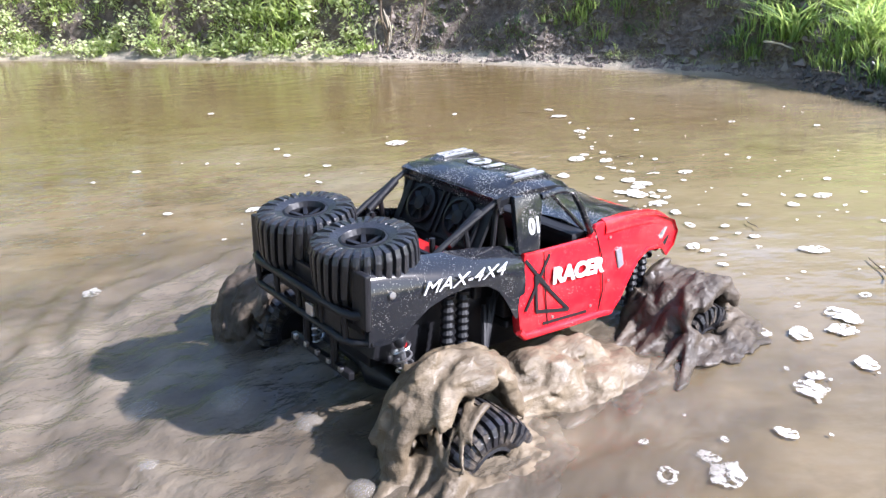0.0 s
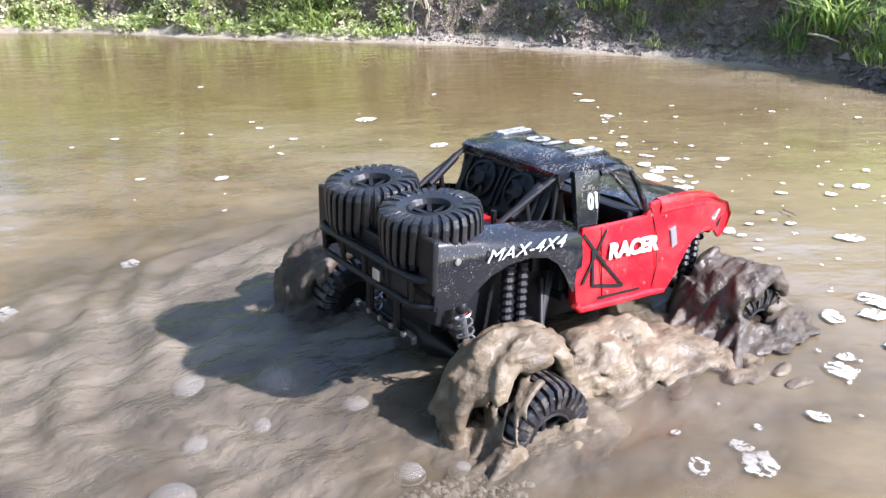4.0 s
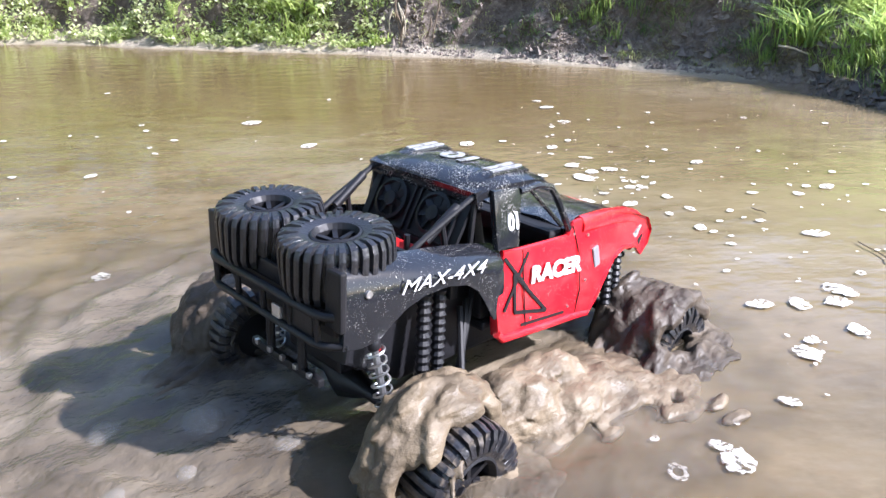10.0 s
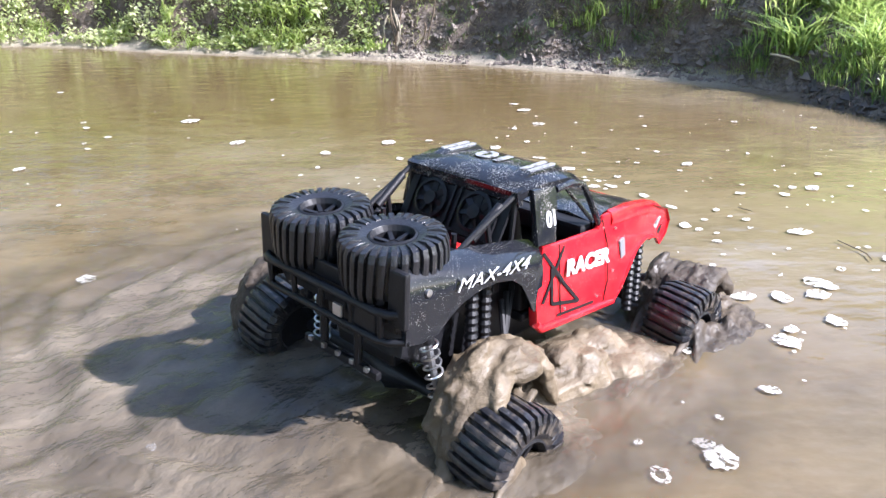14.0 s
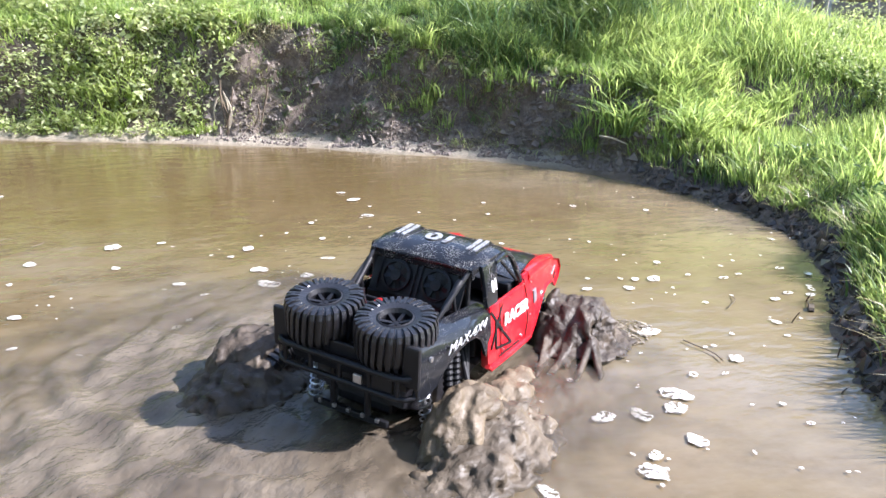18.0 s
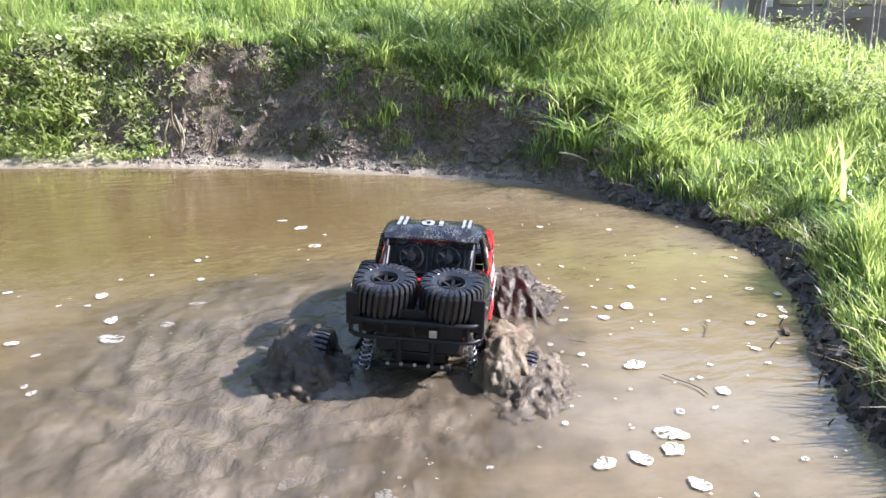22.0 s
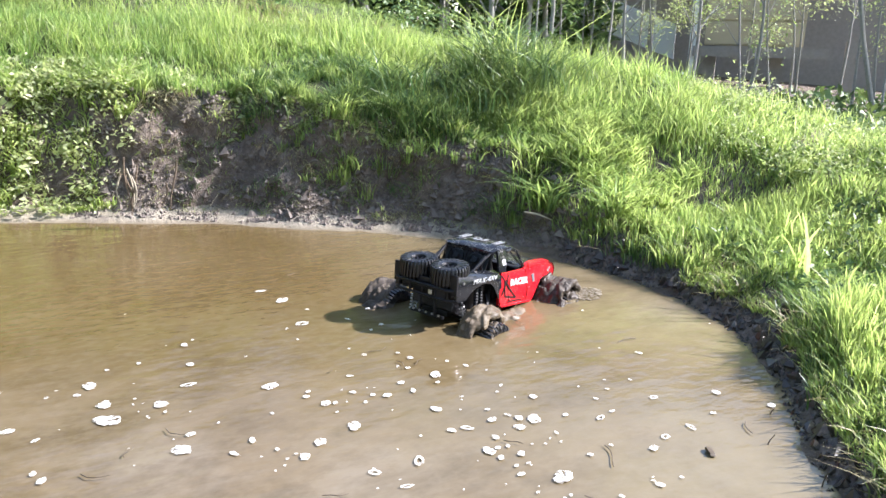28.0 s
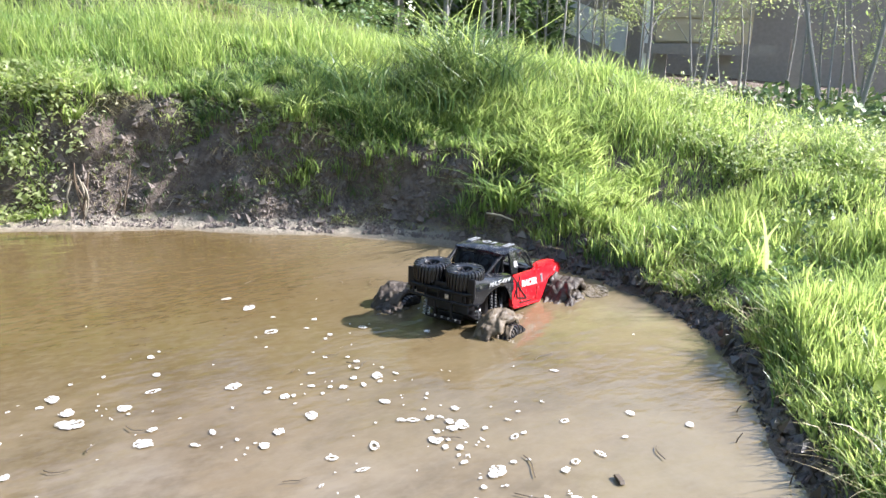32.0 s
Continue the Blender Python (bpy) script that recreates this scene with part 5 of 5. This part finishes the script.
heap(cowl_mesh("mud_mound", -1, WR, 0.004, M_MUD, 3.0, 0.26, 0.030), -0.170, -0.190, 3.0, "tan ropes of wet mud carried over a rear wheel", 0.0, -0.040, -0.048)
heap(cowl_mesh("mud_mound", -1, WR, -0.012, M_DARKMUD, 13.0, 0.62, 0.002, 4), 0.255, -0.176, 13.0, "brown wet mud clinging over a front wheel", 0.0, 0.008, -0.022)
# left rear heap: shadow put into the colour by the dark mud
heap(cowl_mesh("mud_mound", -1, WR, 0.006, M_DARKMUD, 23.0, 0.45, 0.026, 8), -0.168, 0.212, 23.0, "wave of wet mud rising behind a rear wheel, darkened as shade", 0.0, -0.03, -0.05)
heap(cowl_mesh("mud_mound", 1, WR, -0.008, M_MUD, 37.0, 0.6, 0.006, 4), 0.255, 0.176, 37.0, "low wave of mud round a front wheel", 0.0, -0.02, -0.04)
heap(ridge_mesh("mud_mound", -1, M_MUD, 51.0), -0.150, -0.165, 51.0, "tan ridge of mud flowing along the side of the truck", 0.0, -0.030, -0.06)
heap(pile_mesh("mud_mound", -1, M_PILEMUD, 61.0, (0.165, 0.088), 0.058), -0.185, -0.205, 61.0, "heap of soft brown mud clods round a rear wheel", -0.075, 0.0, -0.060)
heap(pile_mesh("mud_mound", -1, M_DARKMUD, 71.0, (0.080, 0.062), 0.096), 0.262, -0.185, 71.0, "smooth dark heap of mud round a front wheel", -0.085, 0.0, -0.055)
heap(pile_mesh("mud_mound", 1, M_DARKMUD, 81.0, (0.15, 0.11), 0.086), -0.200, 0.225, 81.0, "churned mud behind a rear wheel, darkened as shade", -0.06, 0.0, -0.045)


def plume_material():
    """Stirred-up silt lying in the water, thinning out to a ragged edge."""
    m = Mat("stirred_silt", 0.06, 0, 0.5)
    m.b.inputs["IOR"].default_value = 1.33
    n = m.noise(5, 5, 0.6, (1, 2.0, 1))
    # silt tones, also kept dark to deepen the shadow behind the truck
    m.color(m.ramp(n, [(0.3, (0.052, 0.042, 0.031)), (0.5, (0.098, 0.080, 0.058)), (0.70, (0.175, 0.145, 0.107))]))
    g = m.t.nodes.new("ShaderNodeTexGradient")
    g.gradient_type = "SPHERICAL"
    mp = m.t.nodes.new("ShaderNodeMapping")
    mp.inputs["Scale"].default_value = (1 / 0.94, 1 / 0.80, 1)
    m.t.links.new(m.co.outputs["Object"], mp.inputs[0])
    m.t.links.new(mp.outputs[0], g.inputs[0])
    add = m.node("ShaderNodeMath")
    add.operation = "ADD"
    m.t.links.new(g.outputs["Fac"], add.inputs[0])
    mul = m.node("ShaderNodeMath")
    mul.operation = "MULTIPLY_ADD"
    mul.inputs[1].default_value, mul.inputs[2].default_value = 0.9, -0.5
    m.t.links.new(m.noise(4.5, 5, 0.6), mul.inputs[0])
    m.t.links.new(mul.outputs[0], add.inputs[1])
    m.t.links.new(m.ramp(add.outputs[0], [(0.08, BLACK), (0.55, (0.92,) * 3)]), m.b.inputs["Alpha"])
    m.bump(m.noise(16, 4, 0.6, (1, 1.6, 1)), 0.38, 0.03).bump(m.noise(48, 3, 0.5, (1, 1.6, 1)), 0.28, 0.006)
    return m.m


def ripples(name, w, d, step, amp, mat, scale):
    """A sheet of choppy water that sinks away at its rim."""
    xs, ys = np.arange(-w, w + 1e-6, step), np.arange(-d, d + 1e-6, step)
    verts = []
    for x in xs:
        for y in ys:
            r = math.hypot(x / w, y / d)
            k = smooth((1 - r) / 0.5)
            p = Vector((x * scale, y * scale * 1.6, 2.0))
            f = noise.fractal(p, 0.7, 2.1, 4)
            crest = 1 - abs(noise.noise(p * 1.4 + Vector((4, 4, 0)))) * 2
            ring = math.sin(62 * math.hypot(x - 0.25, y) + 5 * noise.noise(Vector((x * 5, y * 5, 7)))) * smooth((math.hypot(x - 0.25, y) - 0.25) / 0.2)
            verts.append((x, y, 0.003 + 0.008 * k + k * amp * (0.46 * f + 0.14 * crest + 0.26 * ring)))
    n, m = len(xs), len(ys)
    faces = [(i * m + j, (i + 1) * m + j, (i + 1) * m + j + 1, i * m + j + 1) for i in range(n - 1) for j in range(m - 1)]
    return mesh_of(name, verts, faces, mat, True)


M_PLUME = plume_material()
plume = new("churned_water", ripples("churned_water", 0.98, 0.84, 0.0090, 0.0135, M_PLUME, 12))
tagged(plume, "choppy patch of churned grey-brown water round the truck", "water")


def foam_mesh(name, seed, ring):
    """A ragged flat flake of foam, some with a hole, a few millimetres thick."""
    r = random.Random(seed)
    n = 44
    lob = [(r.uniform(0.03, 0.16) / (1 + 0.25 * b), b, r.uniform(0, 6.3)) for b in (2, 3, 4, 5, 7, 9, 12)]
    stretch = r.uniform(0.4, 0.9)
    rad = [1 + sum(a * math.sin(k * b * math.tau / n + c) for a, b, c in lob) + r.uniform(-0.035, 0.035) for k in range(n)]
    P = lambda k, f, z: (rad[k] * f * math.cos(k * math.tau / n), rad[k] * f * stretch * math.sin(k * math.tau / n), z)
    levels = [(1.0, -0.02), (0.95, 0.05), (0.8, 0.10)] + ([(0.60, 0.05), (0.52, -0.03)] if ring else [(0.35, 0.12)])
    verts = [P(k, f, z) for f, z in levels for k in range(n)]
    faces = [(a * n + k, a * n + (k + 1) % n, (a + 1) * n + (k + 1) % n, (a + 1) * n + k) for a in range(len(levels) - 1) for k in range(n)]
    if not ring:
        faces.append(tuple((len(levels) - 1) * n + k for k in range(n)))
    return mesh_of(name, verts, faces, M_FOAM, True)


FLAKES = [foam_mesh("foam_flake", k, k % 5 == 2) for k in range(15)]


def current(x, y, t):
    """The slow drift of the surface, in metres a second."""
    if t < 14.5:
        k = smooth((y - 0.9) / 0.7) * smooth((1.15 - x) / 0.7)
        return -0.052 * k + 0.006 * (1 - k) * smooth((x - 0.4) / 0.5), 0.030 * k + 0.012 * (1 - k) * smooth((x - 0.5) / 0.4)
    if t < 22:
        k = smooth((1.0 - x) / 0.6) * smooth((y - 1.0) / 0.5)
        return -0.075 * k, 0.012 * k
    k = smooth((x - 0.8) / 0.5)
    return -0.055 * k + 0.004 * (1 - k), -0.004 * k + 0.03 * (1 - k) * smooth((2.2 - y) / 0.6)


EDGE = [along(k / 4) for k in range(4 * COUNT)]
EDGE_AT, EDGE_OUT = np.array([v[:2] for v, _ in EDGE]), np.array([out for _, out in EDGE])


def in_pond(x, y):
    off = np.array((x, y)) - EDGE_AT
    return (off[np.argmin((off**2).sum(1))] * EDGE_OUT[np.argmin((off**2).sum(1))]).sum() < -0.05


def drift_rows(t0, x0, y0, turn):
    times = [0, 4, 8, 12, 14.5, 18, 22, 25, 28, 32]
    out = {}
    for way in (1, -1):
        x, y, t = x0, y0, t0
        while -0.13 <= t <= 32.13:
            for s in times:
                if abs(s - t) < 0.13:
                    out[s] = (x, y)
            u, v = current(x, y, t)
            if in_pond(x + way * u * 0.25, y + way * v * 0.25):
                x, y = x + way * u * 0.25, y + way * v * 0.25
            t += way * 0.25
    return [(s, pose(*out[s], 0.004, 0, 0, turn + 1.6 * s)) for s in times if s in out]


# seconds at which a flake lies there, place, and half its width
FLAKE_PLACES = [
    (6, 0.62, 0.27, 0.036), (6, 0.74, 0.36, 0.022), (6, 0.98, 0.62, 0.034), (6, 0.86, 0.50, 0.020), (12, 0.70, 0.55, 0.030), (12, 0.88, 0.70, 0.034),
    (6, 0.06, 2.15, 0.05), (6, 0.27, 1.79, 0.042), (6, -0.18, 1.76, 0.018), (6, -0.30, 1.54, 0.026), (6, 0.92, 1.45, 0.03), (6, 0.55, 1.62, 0.028), (6, 0.95, 1.12, 0.024),
    (9, 1.03, 0.70, 0.045), (9, 0.85, 0.50, 0.035), (6, -0.28, 0.95, 0.030), (6, -0.43, 0.76, 0.04), (9, 0.55, 0.27, 0.022), (9, 0.62, 0.31, 0.02),
    (19, 0.34, 1.92, 0.034), (19, 0.36, 1.71, 0.026), (19, 0.36, 1.59, 0.05), (19, 0.56, 1.76, 0.028), (19, 1.18, 1.03, 0.04), (19, 0.15, 1.65, 0.022), (19, 0.96, 0.72, 0.034), (19, -0.03, 2.04, 0.04),
    (28, 0.75, 1.29, 0.03), (30, 0.30, 1.63, 0.035), (30, 0.69, 1.56, 0.032), (30, 0.67, 1.70, 0.022), (30, 0.97, 1.71, 0.030), (30, 0.80, 2.21, 0.03), (30, 0.81, 2.46, 0.04), (30, 0.77, 2.59, 0.026),
    (30, 1.04, 1.36, 0.034), (30, 1.52, 1.23, 0.02), (30, 1.31, 1.12, 0.022), (30, 1.52, 1.53, 0.018), (30, 0.17, 1.91, 0.028), (19, 1.27, 0.86, 0.024), (19, 1.00, 0.62, 0.028), (19, 1.58, 1.29, 0.022),
]
flakes = []
frand = random.Random(5)
for _ in range(45):
    t0 = frand.choice((3, 8, 12, 18, 22, 24, 29, 31))
    x, y = frand.uniform(-1.3, 2.0), frand.uniform(0.35, 2.9)
    if t0 > 20:
        x, y = frand.uniform(0.1, 1.9), frand.uniform(0.6, 2.5)
    FLAKE_PLACES.append((t0, x, y, 0.004 + 0.016 * frand.random() ** 2.2))
for _ in range(20):
    FLAKE_PLACES.append((frand.choice((4, 8, 12)), frand.uniform(0.45, 1.9), frand.uniform(0.3, 2.3), 0.004 + 0.012 * frand.random() ** 2))
for _ in range(26):
    FLAKE_PLACES.append((frand.choice((24, 29, 31)), frand.gauss(0.85, 0.25), frand.gauss(1.75, 0.35), 0.006 + 0.018 * frand.random() ** 2))
for t0, count, x0, x1, y0, y1, big in ((24, 56, 0.35, 1.25, 0.82, 1.6, 0.024), (24, 10, -0.3, 0.4, 1.2, 2.0, 0.026), (19, 26, -0.3, 0.6, 1.25, 2.1, 0.022), (19, 36, 0.85, 1.8, 0.5, 1.5, 0.016), (6, 44, 0.5, 1.7, 0.3, 1.7, 0.012), (6, 18, -0.9, 0.4, 1.35, 2.6, 0.016)):
    for _ in range(count):
        FLAKE_PLACES.append((t0, frand.uniform(x0, x1), frand.uniform(y0, y1), 0.004 + big * frand.random() ** 2.4))
for k, (t0, x, y, r) in enumerate(FLAKE_PLACES):
    if not in_pond(x, y):
        continue
    ob = new("foam_flake", FLAKES[k % 2 if r > 0.03 else k % len(FLAKES)])
    ob.scale = (r * 0.72, r * 0.72, r * 0.15)
    tagged(ob, "flake of off-white foam floating on muddy water", "foam", "foam flakes on the pond")
    flakes.append((ob, t0, x, y, frand.uniform(0, 360)))

# twigs and straws on the water
twigs = []
for k in range(26):
    x, y = frand.uniform(-0.9, 1.8), frand.uniform(0.6, 2.9)
    if not in_pond(x, y):
        continue
    L, a = frand.uniform(0.015, 0.07), frand.uniform(0, 6.3)
    pts = [(L * (f - 0.5), 0.12 * L * math.sin(f * 5 + k), 0.002 + 0.02 * L * f) for f in (0, 0.33, 0.66, 1)]
    bm = tube(bmesh.new(), pts, 0.001, 5, [0.0013, 0.0012, 0.001, 0.0006])
    bmesh.ops.recalc_face_normals(bm, faces=bm.faces)
    me = bpy.data.meshes.new("twig")
    bm.to_mesh(me)
    bm.free()
    me.materials.append(M_TWIG)
    ob = new("twig", me)
    tagged(ob, "thin dark wet twig floating on the pond", "twig", "twigs on the pond")
    twigs.append((ob, frand.choice((5, 10, 20, 29)), x, y, math.degrees(a)))


def glass_bubble():
    m = Mat("bubble_film", 0.03, 0, 0.5)
    m.b.inputs["Alpha"].default_value = 0.2
    m.color((0.34, 0.32, 0.29))
    return m.m


M_BUBBLE = glass_bubble()
M_RIM = plain("bubble_rim", (0.27, 0.245, 0.205), 0.2)
bubbles = []
for dx, dy, r in ((-0.36, 0.10, 0.032), (-0.31, -0.02, 0.022), (-0.46, 0.16, 0.026), (-0.42, 0.02, 0.015), (-0.28, -0.20, 0.014), (-0.33, -0.17, 0.018), (-0.50, 0.03, 0.02), (-0.50, -0.17, 0.042), (-0.43, -0.20, 0.026), (-0.56, -0.05, 0.030)):
    bm = turned(bmesh.new(), [(r * math.cos(a), r * 0.75 * math.sin(a)) for a in (k * math.pi / 2 / 7 for k in range(7))] + [(r * 0.02, r * 0.75)], 24, caps=False)
    ob = part("bubble", bm, M_BUBBLE, None, smooth=True)
    ob.data.name = "bubble"
    rim = [(r * 1.0 + 0.0009 * math.cos(a), 0.0005 + 0.0008 * math.sin(a)) for a in (k * math.tau / 6 for k in range(7))]
    part("foam_rim", turned(bmesh.new(), rim, 24, caps=False), M_RIM, ob, "thin pale rim of foam", True)
    tagged(ob, "clear round bubble on the churned water", "bubble", "bubbles behind the truck")
    bubbles.append((ob, dx, dy))

# a raft of froth behind the rear wheel and a chip of bark
froth_rand = random.Random(8)
verts, faces = [], []
for _ in range(420):
    a, f = froth_rand.uniform(0, math.tau), froth_rand.random() ** 0.6
    r = 0.002 + 0.004 * froth_rand.random() ** 2.5
    c = Vector((0.11 * f * math.cos(a), 0.055 * f * math.sin(a), 0.001 + 0.008 * (1 - f)))
    base = len(verts)
    verts += [tuple(c + Vector((v.x * r, v.y * r, v.z * r * 0.55))) for v in BALL_V]
    faces += [tuple(base + i for i in q) for q in BALL_F]
M_FROTH = mud_material("tan_froth", (0.13, 0.105, 0.072), (0.20, 0.165, 0.118), (0.32, 0.275, 0.205))
froth = new("froth", mesh_of("froth", verts, faces, M_FROTH, True))
wash = new("froth", froth.data)
wash.scale = (0.75, 1.1, 0.5)
tagged(wash, "wash of pale froth before the front wheel", "foam", kind="stuff")
tagged(froth, "raft of tan froth and bubbles behind the truck", "foam", kind="stuff")
bm = prism([(-0.018, 0.0), (-0.012, 0.006), (0.013, 0.007), (0.019, 0.002), (0.012, -0.002), (-0.014, -0.003)], -0.006, 0.006, 0.001)
chip = part("bark_chip", bm, M_TWIG, None, "dark chip of bark floating near the shore")
chip["category"] = "bark"
twigs.append((chip, 31, 1.206, 1.01, 20.0))
for L, t0, x, y, a in ((0.09, 31, 1.05, 1.14, 25.0), (0.07, 31, 1.50, 1.62, -40.0), (0.11, 29, 1.0, 0.98, 60.0), (0.06, 31, 1.38, 1.05, 5.0)):
    pts = [(L * (f - 0.5), 0.10 * L * math.sin(f * 4 + L * 90), 0.001) for f in (0, 0.25, 0.5, 0.75, 1)]
    ob = part("straw", tube(bmesh.new(), pts, 0.0012, 5), M_TWIG, None, "thin brown straw floating on the pond")
    ob["category"] = "straw"
    twigs.append((ob, t0, x, y, a))
# seconds, place, heading, nose up, lean of the truck
TRUCK = [
    (0, 0.384, 0.619, 0.107, 31.8, -2.6, 1.6),
    (1, 0.381, 0.606, 0.115, 31.9, -2.7, 0.1),
    (2, 0.380, 0.584, 0.128, 33.6, -2.8, 1.0),
    (4.5, 0.426, 0.649, 0.110, 31.6, -2.5, 0.4),
    (5, 0.414, 0.636, 0.110, 32.6, -2.3, 2.3),
    (5.5, 0.400, 0.631, 0.112, 33.6, -2.7, 2.0),
    (6, 0.395, 0.627, 0.114, 34.0, -2.4, 2.2),
    (6.5, 0.379, 0.622, 0.115, 33.5, -2.4, 0.9),
    (7, 0.370, 0.611, 0.116, 33.5, -2.5, 1.6),
    (7.5, 0.367, 0.607, 0.117, 33.8, -2.3, 1.5),
    (8, 0.361, 0.592, 0.120, 35.4, -2.5, 2.4),
    (8.5, 0.345, 0.579, 0.123, 36.7, -2.7, 2.1),
    (9, 0.335, 0.575, 0.122, 36.6, -2.8, 1.9),
    (9.5, 0.330, 0.575, 0.125, 36.7, -3.2, 1.0),
    (10, 0.320, 0.562, 0.130, 37.1, -3.3, 1.1),
    (10.5, 0.308, 0.561, 0.130, 36.0, -3.4, 0.8),
    (11, 0.306, 0.557, 0.132, 36.8, -3.3, 0.8),
    (11.5, 0.306, 0.554, 0.133, 37.2, -3.5, 0.5),
    (12, 0.303, 0.552, 0.133, 37.6, -3.3, 0.4),
    (12.5, 0.300, 0.544, 0.132, 37.8, -3.2, 1.1),
    (13, 0.297, 0.544, 0.134, 38.2, -3.3, 1.4),
    (16, 0.698, 0.857, 0.092, 41.6, 4.2, 2.6),
    (17, 0.694, 0.941, 0.086, 42.9, 3.9, 3.1),
    (18, 0.680, 0.993, 0.085, 42.2, 3.1, 3.7),
    (19, 0.679, 0.999, 0.099, 44.2, 2.4, 2.3),
    (20, 0.729, 1.086, 0.098, 50.9, 3.8, 0.5),
    (21, 0.804, 1.196, 0.109, 60.4, 3.3, 3.8),
    (22, 0.831, 1.337, 0.103, 60.4, 3.0, 2.0),
    (23, 0.808, 1.535, 0.100, 57.7, 2.6, 0.6),
    (24, 0.911, 1.719, 0.102, 55.5, 1.2, 3.3),
    (25, 1.065, 1.898, 0.098, 45.4, 0.2, 2.4),
    (27.5, 1.392, 2.138, 0.058, 23.6, -2.4, -0.6),
    (28, 1.421, 2.154, 0.053, 21.6, -2.5, 0.4),
    (29, 1.515, 2.182, 0.050, 15.3, -3.7, -3.3),
    (30, 1.616, 2.172, 0.044, 19.6, -2.2, -1.7),
    (31, 1.603, 2.151, 0.040, 21.0, -3.0, -1.6),
    (32, 1.576, 2.096, 0.049, 21.7, -2.0, -0.7),
]


def truck_pose(x, y, z, yaw, up, lean):
    return Matrix.Translation((x, y, z)) @ Matrix.Rotation(radians(yaw), 4, "Z") @ Matrix.Rotation(radians(-up), 4, "Y") @ Matrix.Rotation(radians(lean), 4, "X")


def truck_at(t):
    ts = [r[0] for r in TRUCK]
    return [float(np.interp(t, ts, [r[k] for r in TRUCK])) for k in range(1, 7)]


def motions():
    walk(truck, [(t, truck_pose(*row)) for t, *row in TRUCK])
    for key, w in wheels.items():
        base = w.matrix_basis.copy()
        sg = -1 if "right" in key else 1
        hang = 0.016 if "rear" in key else 0.010
        walk(w, [(k / 10, Matrix.Translation((0, 0, -hang * (1 - smooth((k / 10 - 13.5) / 2)))) @ base @ Matrix.Rotation(radians(sg * 52.0 * k + 20 * len(key)), 4, "Z")) for k in range(321)])
    # mud, waves and bubbles go along with the truck and tremble
    times = [k / 2 for k in range(65)]
    for ob, hx, hy, seed, early, late, end in heaps:
        rows = []
        for k, t in enumerate(times):
            x, y, z, yaw, up, lean = truck_at(t)
            p = truck_pose(x, y, 0, yaw, 0, 0) @ Vector((hx * SIZE + 0.006 * math.sin(k * 2.1 + seed), hy * SIZE + 0.004 * math.sin(k * 1.3 + seed), 0))
            go, stop = smooth((t - 13.5) / 2), smooth((t - 25) / 2.5)
            low = early + (late - early) * go + (end - late) * stop
            rows.append((t, pose(p.x, p.y, low + 0.004 * math.sin(k * 1.7 + seed), 0, 2.5 * math.sin(k * 1.1 + seed), yaw + 3 * math.sin(k * 0.9 + seed))))
        walk(ob, rows)
    walk(plume, [(t, pose(*(truck_pose(*truck_at(max(0, t - 0.4))[:2], 0, 0, 0, 0) @ Vector((-0.30, 0.02, 0))).xy, -0.03 * smooth((t - 25.2) / 2.2), 0, 0, truck_at(t)[3])) for t in times])
    for ob, dx, dy in bubbles:
        rows = []
        for t in times:
            x, y, z, yaw, up, lean = truck_at(max(0, t - 1.0))
            p = truck_pose(x, y, 0, yaw, 0, 0) @ Vector((dx, dy, 0))
            rows.append((t, pose(p.x, p.y, 0.003 - 0.06 * smooth((t - 13.5) / 1.5), 0, 0, 20 * t * dx)))
        walk(ob, rows)
    rows = []
    for t in times:
        x, y, z, yaw, up, lean = truck_at(min(t, 7.0))
        p = truck_pose(x, y, 0, yaw, 0, 0) @ Vector((-0.36, -0.26, 0))
        rows.append((t, pose(p.x - 0.02 * max(0, t - 7), p.y, 0.0, 0, 0, yaw - 2 * max(0, t - 7))))
    walk(froth, rows)
    rows = []
    for t in times:
        x, y, z, yaw, up, lean = truck_at(max(0, t - 0.2))
        p = truck_pose(x, y, 0, yaw, 0, 0) @ Vector((0.37, -0.25, 0))
        rows.append((t, pose(p.x, p.y, -0.012 + 0.014 * smooth((t - 14) / 3), 0, 0, yaw + 20 * math.sin(t))))
    walk(wash, rows)
    for ob, t0, x, y, turn in flakes + twigs:
        walk(ob, drift_rows(t0, x, y, turn))


motions()
